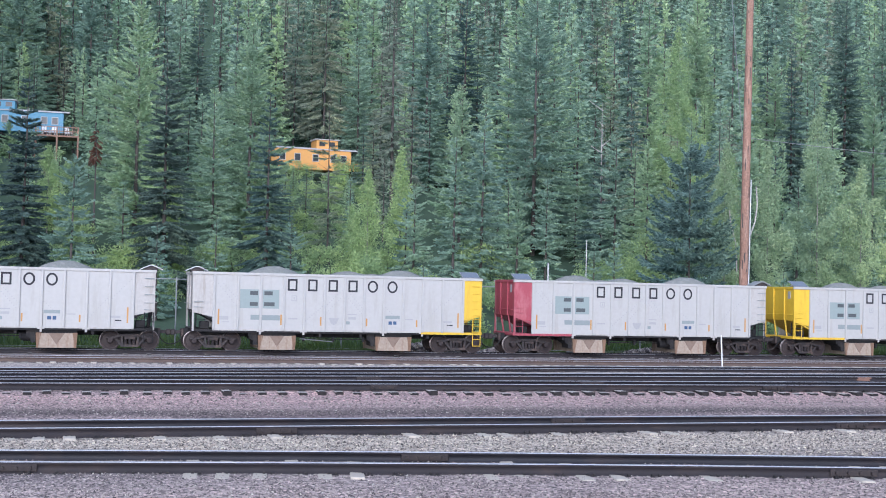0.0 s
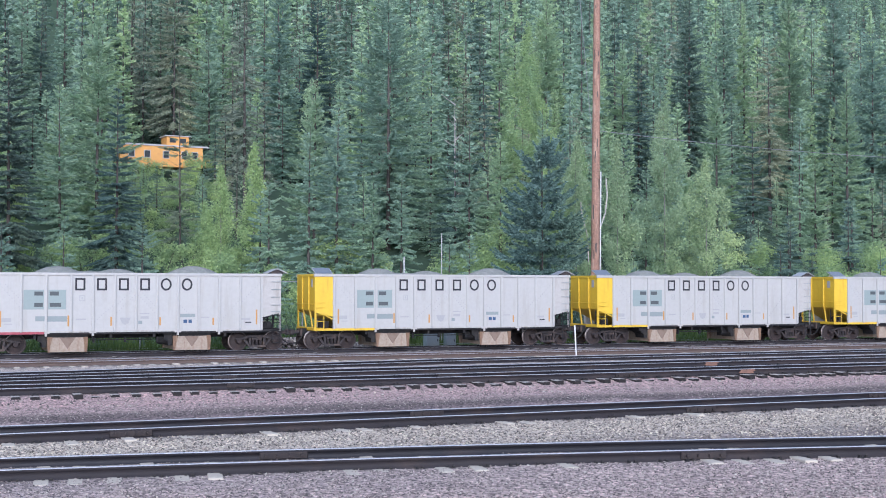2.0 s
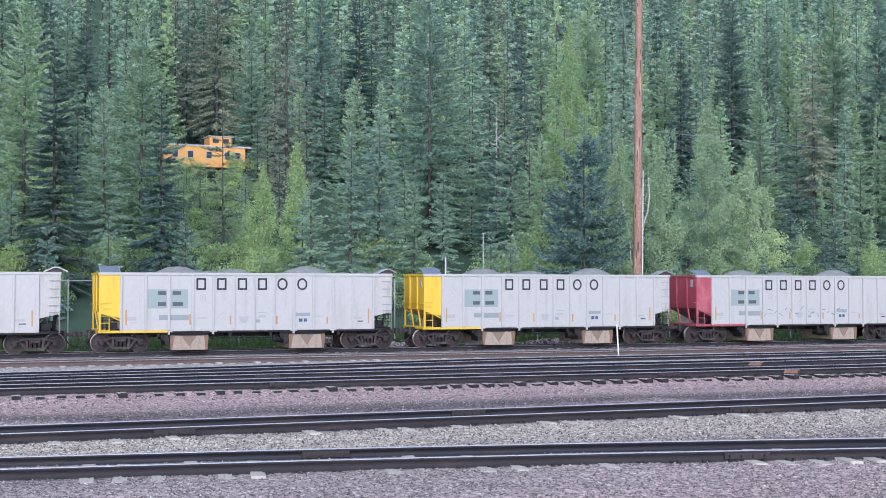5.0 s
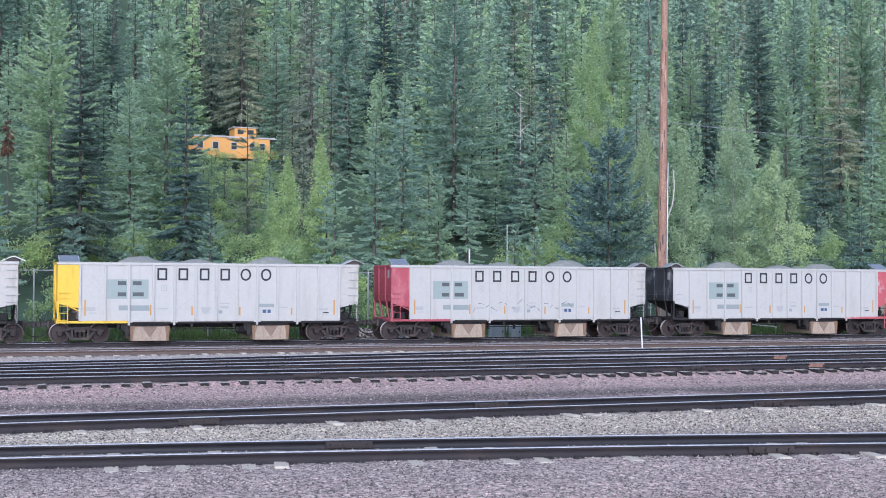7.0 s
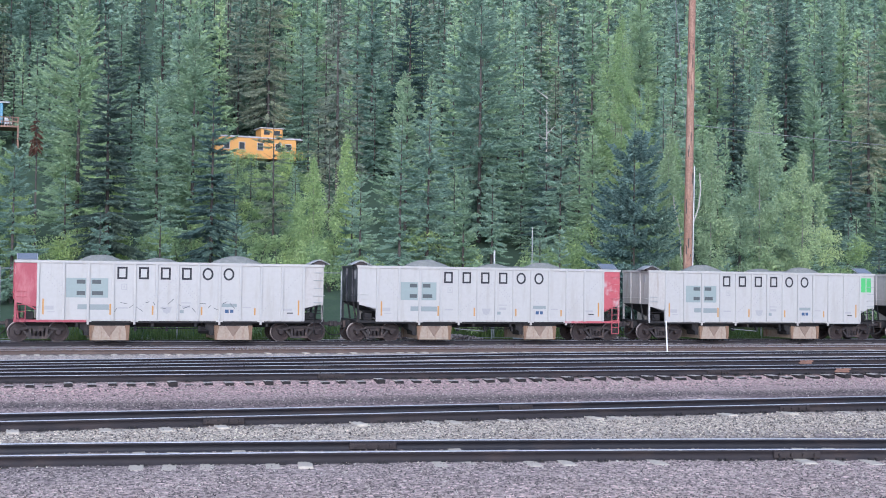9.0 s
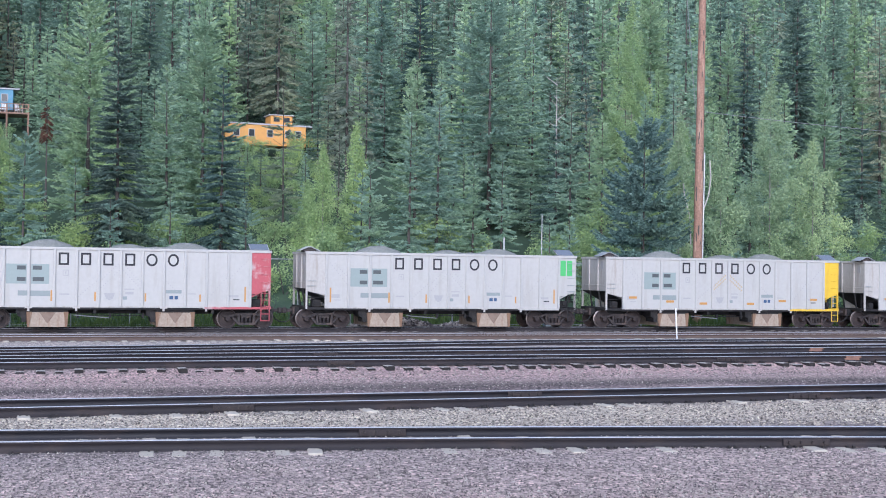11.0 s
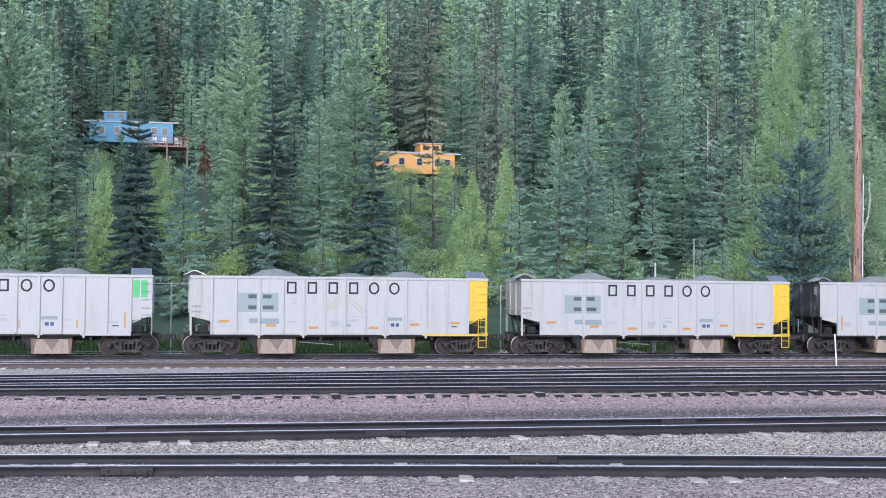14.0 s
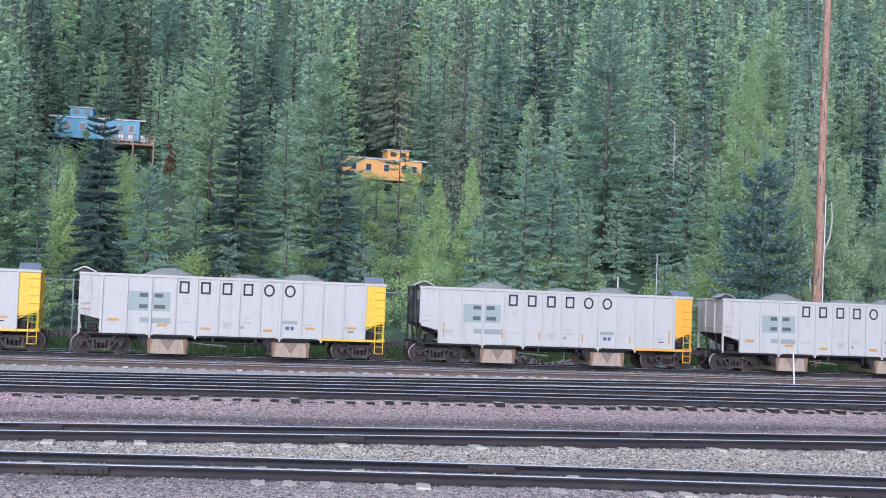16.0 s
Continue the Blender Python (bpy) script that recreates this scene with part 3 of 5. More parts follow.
def build_tree(x, y, top, width, kind, seed, full=False):
    rng = np.random.default_rng(seed)
    z0 = ground_z(x, y) - 0.1
    h, r = top - z0, max(width / 2, 0.4 if kind == "r" else 0.9)
    name = {"r": "fir_tree", "k": "fir_tree", "d": "fir_tree", "m": "spruce_tree", "l": "larch_tree", "s": "larch_tree", "o": "pine_tree", "b": "spruce_tree", "a": "aspen_tree", "g": "birch_tree"}[kind]
    label, cat = TREE_LABEL[kind]
    t = tagged(new(name), label, cat, "trees behind the train")
    t.matrix_basis = pose(x, y, z0)
    py = random.Random(seed)
    part("trunk", trunk_bm(h, 0.0028 * h + 0.03 if kind in "ag" else 0.07 if kind == "b" else 0.004 * h + 0.03 if kind == "s" else 0.007 * h + 0.05, 12 if kind in "oags" else 0, py, 0.15), BIRCHBARK if kind in "ag" else BARK, t)
    if kind in "ag":
        v, f = leaf_cloud(rng, aspen_blobs(rng, h, r), int(1000 * h * max(1.0, r / 2)), 0.17)
    else:
        near = y < 112
        thin = 0.7 if kind == "s" else 1.0
        if kind == "b":
            v, f = conifer(rng, h, r, kind, 0.14, 0.085, (0.15, 0.36), 8)
        else:
            v, f = conifer(rng, h, r * 1.18, kind, (0.12 if near else 0.15) * (1.0 if full else 1.35), (0.075 if near else 0.095) * thin, (0.14, 0.42) if near else (0.18, 0.52), 6 if kind == "s" else 5 if kind in "dk" and near else 4)
    part("crown", fast_mesh("crown", v, f, LEAF[kind]), None, t)


FOOT_TREES = [(6.4, 85, 18.9, 4.6, 'k'), (13.6, 89, 17.0, 4.4, 'd'), (20.1, 100, 19.8, 3.9, 's'), (27.8, 85, 15.7, 4.9, 'm'), (25.5, 84, 14.0, 2.5, 'm'), (30.1, 84, 10.7, 2.7, 'l'), (23.3, 86, 10.7, 3.5, 'm'),
              (20.5, 88, 11.4, 3.5, 'g'), (13.8, 80, 7.3, 2.5, 'm'), (38.1, 74, 12.7, 6.9, 'b'), (43.1, 84, 16.1, 2.1, 'l'), (40.9, 92, 15.8, 4.7, 'm'), (42.7, 90, 15.0, 3.7, 'l'), (10.7, 96, 17.8, 3.9, 'm')]
ASPENS = [(52.4, 82, 16.9, 6.8, 'a'), (54.6, 80, 12.6, 6.2, 'a'), (47.1, 80, 13.5, 3.5, 'a'), (43.3, 79, 13.5, 2.5, 'a'), (52.1, 104, 26.8, 6.8, 'g'), (-4.5, 88, 11.0, 4.1, 'g'), (-1.1, 110, 14.2, 4.1, 'g'), (29.6, 142, 17.9, 4.0, 'g')]
WEST_TREES = [(-14.7, 88, 24.0, 9.1, 'o'), (-10.8, 92, 22.7, 7.6, 'l'), (-2.3, 84, 16.2, 4.0, 'k'), (0.6, 80, 11.0, 4.2, 'm'), (5.3, 100, 25.6, 7.2, 'l'), (-12.7, 172, 44.1, 6.9, 'd'), (-5.7, 176, 45.4, 9.3, 'm'), (3.1, 180, 45.6, 7.3, 'm'),
              (-5.9, 84, 9.1, 2.8, 'd'), (12.5, 150, 36.1, 5.2, 'm'),
              (-8.6, 149, 22.4, 3.4, 'm'), (-5.6, 148, 20.5, 3.4, 'l'), (-3.2, 150, 20.9, 2.6, 'm')]
MIDDLE_TREES = [(14.6, 106, 24.9, 7.0, 'l'), (30.7, 157, 40.7, 8.4, 'o'), (34.6, 155, 34.0, 5.4, 'm'), (30.2, 120, 32.5, 4.4, 'o'), (39.2, 140, 39.1, 5.5, 'm'), (45.3, 146, 40.6, 6.7, 'd'), (38.7, 104, 28.9, 10.8, 'm'),
                (12.8, 115, 20.7, 4.5, 'l'), (14.4, 150, 35.3, 6.3, 'd'), (77.8, 150, 42.5, 7.4, 'l')]
EAST_TREES = [(85.0, 128, 39.1, 8.1, 'd'), (89.0, 118, 30.8, 5.9, 'o'), (101.0, 130, 40.4, 7.5, 'l'), (111.2, 134, 41.8, 7.9, 'm'), (98.6, 140, 42.0, 6.3, 'm'), (108.7, 150, 43.6, 4.5, 'l'), (91.2, 108, 26.1, 4.7, 'l'),
              (101.5, 116, 32.4, 7.4, 'm'), (77.7, 112, 24.6, 5.5, 'l'), (77.1, 126, 31.7, 5.5, 'd'), (83.3, 140, 34.2, 4.6, 'l'), (74.2, 92, 15.6, 3.6, 'l'), (76.4, 104, 18.9, 5.1, 'd')]
DEAD_FIRS = [(2.3, 99, 14.6, 0.9, "r")]
TREES = FOOT_TREES + ASPENS + WEST_TREES + MIDDLE_TREES + EAST_TREES + DEAD_FIRS
for i, row in enumerate(TREES):
    build_tree(*row, 100 + i, True)


def clear_of(x, y, top):
    """Lowers a tree that would stand before the cabooses or the open-grown trees."""
    a = x / y
    if y < 157 and abs(a - 0.185) < 0.042:
        top = min(top, 3.0 + 0.098 * y)
    if y < 157 and -0.075 < a < 0.02:
        top = min(top, 3.0 + (0.114 if a < -0.022 else 0.104) * y)
    for q in TREES:
        if y < q[1] and abs(x - q[0] * y / q[1]) < q[3] * 0.5 * y / q[1] + 0.6:
            shown = 0.5 if q[1] > 125 else 0.3
            low = ground_z(*q[:2])
            top = min(top, 3.05 + ((low + (q[2] - low) * shown) - 3.05) * y / q[1])
    return top


def more_trees():
    """Younger trees along the foot of the slope."""
    rng = random.Random(31)
    y = 78.0
    while y < 104:
        x = -0.24 * y - 4
        while x < 0.93 * y + 6:
            px, py = x + rng.uniform(-1.5, 1.5), y + rng.uniform(-2, 2)
            top = clear_of(px, py, ground_z(px, py) + rng.uniform(3.5, 9) * (1 + (py - 77) * 0.03))
            tall = top - ground_z(px, py)
            free = all(abs(px - q[0]) > 1.4 + q[3] * 0.35 or abs(py - q[1]) > 3.5 for q in TREES)
            if free and tall > 2.2:
                build_tree(px, py, top, tall * rng.uniform(0.24, 0.4), rng.choice("dmml" if px / py > 0.6 else "dmmllg"), rng.randrange(10 ** 6))
            x += (5.2 + (y - 77) * 0.04) * rng.uniform(0.7, 1.5)
        y += 6.3


more_trees()


def far_woods():
    """The close-set wood further up the slope, by kind."""
    rng = np.random.default_rng(77)
    groups = {k: ([], []) for k in "dmlo"}
    protos, rough = {}, {}
    for k in groups:
        protos[k] = [conifer(rng, 20.0, 1.9 + 0.3 * j, k, 0.42, 0.16, (0.32, 0.7), 3, 1.5)[0] / 20.0 for j in range(5)]
        rough[k] = [conifer(rng, 20.0, 2.0 + 0.3 * j, k, 0.8, 0.28, (0.45, 1.0), 2, 2.1, 0.4)[0] / 20.0 for j in range(4)]
    y = 104.0
    spots = []
    while y < 440:
        gap = 4.4 if y < 150 else 4.8 + (y - 150) * 0.008
        x = -0.21 * y - 6 if y < 345 else 0.2 * y
        while x < 0.9 * y + 6:
            spots.append((x + rng.uniform(-1.8, 1.8), y + rng.uniform(-2.5, 2.5)))
            x += gap * rng.uniform(0.7, 1.35)
        y += 7.6 if y < 150 else (11.0 if y < 200 else 21.0)
    for lean, half, ya, yb in ((0.185, 8.0, 156, 200), (-0.03, 9.0, 164, 205)):
        for k in range(34):
            y = ya + (yb - ya) * rng.random()
            spots.append((lean * y + rng.uniform(-half, half), y))
    for x, y in spots:
        if any(abs(x - row[0]) < 2.2 and abs(y - row[1]) < 3 for row in TREES):
            continue
        k = rng.choice(list("dmlo"), p=(0.27, 0.37, 0.25, 0.11) if y < 220 else (0.36, 0.4, 0.19, 0.05))
        p = (protos if y < 185 else rough)[k][rng.integers(4)]
        low = ground_z(x, y)
        h = rng.uniform(15, 27) if y > 125 else rng.uniform(11, 20)
        h = min(h, clear_of(x, y, low + h) - low)
        if h < 2.0:
            continue
        a = rng.uniform(0, 6.28)
        c, s = math.cos(a), math.sin(a)
        wide = h * rng.uniform(0.85, 1.35)
        q = np.stack([(p[:, 0] * c - p[:, 1] * s) * wide + x, (p[:, 0] * s + p[:, 1] * c) * wide + y, p[:, 2] * h + low - 0.2], 1)
        groups[k][0].append(q)
        groups[k][1].append((x, y, h))
    for k, name, label in (("d", "fir_woods", "dark firs standing close on the far slope"), ("m", "spruce_woods", "green spruces standing close on the far slope"),
                           ("l", "larch_woods", "light green larches among the far woods"), ("o", "pine_woods", "thin olive pines among the far woods")):
        v = np.concatenate(groups[k][0])
        ob = tagged(new(name, fast_mesh(name, v, np.arange(len(v)).reshape(-1, 3), LEAF[k])), label, "woods", kind="stuff")
        tv, tf = [], []
        for x, y, h in groups[k][1]:
            z, r, b = ground_z(x, y) - 0.3, 0.006 * h + 0.05, len(tv)
            for a in (0, 1.57, 3.14, 4.71):
                tv += [(x + r * math.cos(a), y + r * math.sin(a), z), (x + 0.1 * r * math.cos(a), y + 0.1 * r * math.sin(a), z + h * 0.97)]
            for i in range(4):
                p0, p1 = b + 2 * i, b + 2 * ((i + 1) % 4)
                tf.append((p0, p1, p1 + 1, p0 + 1))
        part("trunks", fast_mesh("trunks", tv, tf, BARK), None, ob)["kind"] = "stuff"


far_woods()


# ---- brush and grass along the foot of the slope ----
def build_shrub(x, y, h, r, seed):
    rng = np.random.default_rng(seed)
    z0 = ground_z(x, y) - 0.1
    t = tagged(new("shrub"), "bright green leafy shrub at the slope's foot", "shrub", "shrubs behind the fence")
    t.matrix_basis = pose(x, y, z0)
    py = random.Random(seed)
    for k in range(3):
        a = k * 2.1 + py.uniform(-0.3, 0.3)
        part("stem", rod(bm_new(), (0, 0, -0.1), (math.cos(a) * r * 0.6, math.sin(a) * r * 0.6, h * py.uniform(0.5, 0.8)), 0.035, 5, 0.01), BARK, t)
    blobs = [(rng.uniform(-r, r) * 0.7, rng.uniform(-r, r) * 0.7, h * rng.uniform(0.2, 0.85), r * rng.uniform(0.25, 0.45), h * rng.uniform(0.12, 0.24)) for _ in range(12)]
    v, f = leaf_cloud(rng, blobs, int(900 * h * r / 3) + 200, 0.17)
    part("crown", fast_mesh("crown", v, f, LEAF["y"]), None, t)


def build_brush():
    rng = random.Random(9)
    for y, lo, hi in ((72.6, 1.2, 2.8), (75.5, 1.6, 4.2), (80, 2.2, 5.2), (86, 2.5, 5.5)):
        x = -0.22 * y - 4
        while x < 0.92 * y + 5:
            h = rng.uniform(lo, hi)
            if abs(x - 37.6) > 3.2 or y > 77:
                build_shrub(x + rng.uniform(-0.6, 0.6), y + rng.uniform(-1, 1), h, h * rng.uniform(0.45, 0.65), rng.randrange(10 ** 6))
            x += rng.uniform(2.2, 4.2) if (18 < x * 76 / y < 25 or 29 < x * 76 / y < 36 or x * 76 / y > 48) else rng.uniform(6, 13)


build_brush()
wedge = random.Random(17)
for row in range(9):
    wy = 91 + row * 6.5
    for k in range(5):
        wx = 0.187 * wy + (k - 2) * 2.6 + wedge.uniform(-0.8, 0.8)
        build_shrub(wx, wy + wedge.uniform(-2, 2), wedge.uniform(1.6, 3.0), wedge.uniform(1.2, 1.8), wedge.randrange(10 ** 6))
        if k % 2:
            build_shrub(-0.03 * wy + (k - 2) * 3.2 + wedge.uniform(-1, 1), wy + wedge.uniform(-2, 2), wedge.uniform(2.0, 3.6), wedge.uniform(1.3, 2.0), wedge.randrange(10 ** 6))


def build_grass():
    rng = np.random.default_rng(4)
    n = 30000
    x, y = rng.uniform(-22, 74, n), 67.2 + 6.5 * rng.random(n) ** 0.8
    bare = ((x > 17.5) & (x < 36)) | ((x > -6) & (x < 3)) | ((x > 55) & (x < 63))
    keep = (~bare | (y > 70.6)) & (y > 67.8 + 0.5 * np.sin(x * 0.9))
    x, y = x[keep], y[keep]
    z = np.array([ground_z(a, b) for a, b in zip(x, y)]) - 0.03
    h, a = rng.uniform(0.18, 0.6, len(x)), rng.uniform(0, 6.28, len(x))
    w = 0.035
    p = np.stack([x, y, z], 1)
    e = np.stack([np.cos(a) * w, np.sin(a) * w, np.zeros(len(x))], 1)
    tip = p + np.stack([rng.normal(0, 0.12, len(x)), rng.normal(0, 0.12, len(x)), h], 1)
    t = np.stack([p - e, p + e, tip], 1).reshape(-1, 3)
    tagged(new("grass", fast_mesh("grass", t, np.arange(len(t)).reshape(-1, 3), GRASS)), "rough green grass beyond the train", "grass", kind="stuff")


build_grass()


# ---- pole, posts, fence and cabooses on the slope ----
def build_pole():
    t = tagged(new("utility_pole"), "tall weathered brown wooden utility pole", "utility pole")
    t.matrix_basis = pose(40.75, 72.0, ground_z(40.75, 72), 0, 0.6, 0)
    prof = [(0.3, -0.8), (0.29, 0.0)] + [(0.29 - z * 0.0035 + 0.006 * math.sin(z * 1.7), z) for z in range(2, 29, 2)]
    bm = lathe(bm_new(), prof, 14)
    bmesh.ops.rotate(bm, cent=(0, 0, 0), matrix=Matrix.Rotation(math.pi / 2, 3, "X"), verts=bm.verts)
    part("shaft", bm, POLE, t)
    rng = random.Random(8)
    for k in range(30):
        a, z, tall = rng.uniform(-2.9, -0.3), rng.uniform(1.5, 25.0), rng.uniform(0.15, 0.9)
        q = 0.288 - z * 0.0035
        part("weather_check", box(bm_new(), -0.025, 0.025, -0.012, 0.012, 0, tall), BARK, t, m=pose(q * math.cos(a), q * math.sin(a), z, 0, 0, math.degrees(a) + 90))
    bm = bm_new()
    rod(bm, (0.34, -0.05, 0.2), (0.34, -0.05, 10.6), 0.045, 6)
    for z in (2, 5, 8, 10.4):
        box(bm, 0.15, 0.38, -0.08, -0.02, z, z + 0.06)
    part("riser_pipe", bm, GALV, t, "pale conduit up the pole")
    bm = bm_new()
    for x0, z0, x1, z1 in ((-0.25, 13.0, -1.5, 26.5), (0.2, 22, 0.9, 26.5)):
        rod(bm, (x0, 0.1, z0), (x1, 0.5, z1), 0.018, 4)
    part("guy_wire", bm, GALV, t)
    bm = bm_new()
    tube(bm, [(0.2 + 42 * k / 24, 6 * k / 24, 13.2 + 0.6 * k / 24 - 1.6 * k / 24 * (1 - k / 24)) for k in range(25)], 0.02, 4)
    part("service_cable", bm, GALV, t)


build_pole()


def build_bare_stems():
    t = tagged(new("bare_sapling"), "pale bare bent birch stems beside the pole", "sapling")
    t.matrix_basis = pose(44.3, 78.5, ground_z(44.3, 78.5))
    low = ground_z(44.3, 78.5)
    for pts in STEMS:
        path = [(pts[0][0] - 44.3, 0, -0.1)] + [(x - 44.3, 0, z - low) for x, z in pts]
        part("stem", tube(bm_new(), path, 0.045, 5), DEADWOOD, t)


STEMS = (((44.6, 4.0), (44.7, 6.6), (44.95, 7.4), (45.3, 8.3), (45.45, 9.5), (45.35, 10.7)), ((44.0, 3.0), (43.95, 5.2), (43.85, 6.8), (43.45, 8.1), (43.35, 9.0)))
build_bare_stems()


def build_post(name, x, y, z1, r, mt, label, cat, tilt=0.0):
    z0 = ground_z(x, y) - 0.15
    t = tagged(new(name), label, cat)
    t.matrix_basis = pose(x, y, z0, 0, tilt, 0)
    bm = rod(bm_new(), (0, 0, 0), (0, 0, z1 - z0), r, 8)
    part("shaft", bm, mt, t)
    part("cap", rod(bm_new(), (0, 0, z1 - z0), (0, 0, z1 - z0 + r * 0.6), r * 1.05, 8, r * 0.5), mt, t)


build_post("marker_post", 27.5, 50.2, 1.43, 0.03, POSTWHITE, "slim white marker post beside the yard tracks", "marker post", -3.2)
build_post("thin_mast", 29.9, 71.2, 6.3, 0.03, GALV, "thin grey metal mast behind the train", "mast")
build_post("fence_mast", 27.5, 71.2, 4.85, 0.06, GALV, "pale metal post behind the train", "post")


def build_fence():
    top = tagged(new("chain_link_fence"), "grey chain-link fence beyond the train", "fence")
    x = -24.0
    bm = rod(bm_new(), (0, 0, -0.6), (0, 0, 3.85), 0.04, 6)
    me = bpy.data.meshes.new("fence_post")
    bm.to_mesh(me)
    bm.free()
    me.materials.append(GALV)
    while x < 78:
        part("post", me, None, top, m=pose(x, 70.2, ground_z(x, 70.2)))
        x += 3.0
    part("top_rail", rod(bm_new(), (-24, 70.2, 3.4), (78, 70.2, 3.4), 0.025, 5), GALV, top)
    part("tension_wire", rod(bm_new(), (-24, 70.2, -0.2), (78, 70.2, -0.2), 0.01, 4), GALV, top)
    verts, faces = [], []
    for s in (-1, 1):
        for k in range(420):
            x0 = -26 + k * 0.25
            b = len(verts)
            x1 = x0 + s * 3.3
            verts += [(x0 - 0.0015, 70.2, 0.1), (x0 + 0.0015, 70.2, 0.1), (x1 + 0.0015, 70.2, 3.4), (x1 - 0.0015, 70.2, 3.4)]
            faces.append((b, b + 1, b + 2, b + 3))
    part("wire_mesh", fast_mesh("wire_mesh", verts, faces, WIRE), None, top)["kind"] = "stuff"


build_fence()


def build_caboose(x, y, z, rot, paint, label, length=9.4, cupola=0.25):
    """A caboose cottage: body, arched roof, cupola, windows, end platforms."""
    t = tagged(new("caboose"), label, "caboose")
    t.matrix_basis = pose(x, y, z, 0, 0, rot)
    L, w = length / 2, 1.45
    part("body", box(bm_new(), -L, L, -w, w, 0.6, 2.95, 0.04), paint, t)
    bm = bm_new()
    pts = [(-w - 0.12, 2.95), (-w, 3.08), (-0.8, 3.22), (0, 3.27), (0.8, 3.22), (w, 3.08), (w + 0.12, 2.95)]
    a = [bm.verts.new((-L - 0.7, p, q)) for p, q in pts]
    b = [bm.verts.new((L + 0.7, p, q)) for p, q in pts]
    for i in range(len(pts) - 1):
        bm.faces.new((a[i], b[i], b[i + 1], a[i + 1]))
    bm.faces.new(a[::-1])
    bm.faces.new(b)
    bm.faces.new((a[0], a[-1], b[-1], b[0]))
    roof = part("roof", bm, ROOFGREY, t)
    c = length * cupola - 0.2
    cup = part("cupola", box(bm_new(), c - 1.3, c + 1.3, -1.2, 1.2, 3.1, 4.15, 0.03), paint, t)
    part("cupola_roof", box(bm_new(), c - 1.5, c + 1.5, -1.35, 1.35, 4.15, 4.27, 0.03), ROOFGREY, cup)
    for k in (-0.6, 0.6):
        part("cupola_window", box(bm_new(), c + k - 0.35, c + k + 0.35, -1.23, -1.205, 3.45, 3.95), GLASS, cup)
    for k in (-0.72, -0.35, 0.1, 0.55, 0.8):
        wd = part("window", box(bm_new(), k * L - 0.38, k * L + 0.38, -w - 0.05, -w - 0.004, 1.55, 2.45, 0.01), ROOFGREY, t)
        part("pane", box(bm_new(), k * L - 0.3, k * L + 0.3, -w - 0.065, -w - 0.052, 1.63, 2.37), GLASS, wd)
    for s in (-1, 1):
        part("end_platform", box(bm_new(), s * L, s * (L + 0.8), -w, w, 0.5, 0.62), BLACK, t)
        bm = bm_new()
        for yy in (-w, 0, w):
            rod(bm, (s * (L + 0.75), yy, 0.6), (s * (L + 0.75), yy, 1.55), 0.03, 5)
        rod(bm, (s * (L + 0.75), -w, 1.55), (s * (L + 0.75), w, 1.55), 0.03, 5)
        part("end_railing", bm, paint, t)
        part("wheel_truck", box(bm_new(), s * L * 0.62 - 1.1, s * L * 0.62 + 1.1, -1.2, 1.2, -0.2, 0.5, 0.08), BLACK, t)


build_caboose(27.6, 150, 16.3, 4, CABOOSE_O, "orange caboose cottage among the slope's trees", 9.6, 0.22)
build_caboose(-4.8, 158, 19.8, -3, CABOOSE_B, "blue caboose cottage on the wooded slope", 9.6, -0.18)


def build_deck():
    t = tagged(new("deck"), "red-brown timber deck beside the blue caboose", "deck")
    t.matrix_basis = pose(-0.75, 154, 19.5)
    part("platform", box(bm_new(), -2.4, 2.4, -2.2, 1.8, 0.0, 0.18), DECKWOOD, t)
    for x in (-2.3, 0, 2.3):
        for y in (-2.1, 1.6):
            part("post", box(bm_new(), x - 0.09, x + 0.09, y - 0.09, y + 0.09, -3.2, 1.15), DECKWOOD, t)
    for z in (0.6, 1.08):
        part("rail", box(bm_new(), -2.4, 2.4, -2.16, -2.06, z, z + 0.09), DECKWOOD, t)
    for k in range(17):
        x = -2.25 + k * 0.28
        part("baluster", box(bm_new(), x - 0.025, x + 0.025, -2.13, -2.09, 0.18, 1.08), DECKWOOD, t)


build_deck()


def build_snag(x, y, h, seed):
    t = tagged(new("dead_tree"), "bare bleached dead tree among the spruces", "dead tree")
    t.matrix_basis = pose(x, y, ground_z(x, y) - 0.1)
    py = random.Random(seed)
    part("trunk", trunk_bm(h, 0.13, 0, py), DEADWOOD, t)
    for k in range(9):
        z, a = h * py.uniform(0.4, 0.95), py.uniform(0, 6.28)
        L = py.uniform(0.5, 1.4)
        part("branch", rod(bm_new(), (0, 0, z), (math.cos(a) * L, math.sin(a) * L, z + L * 0.7), 0.04, 5, 0.01), DEADWOOD, t)


build_snag(42.4, 98, 14.2, 3)
build_snag(93, 104, 9, 5)


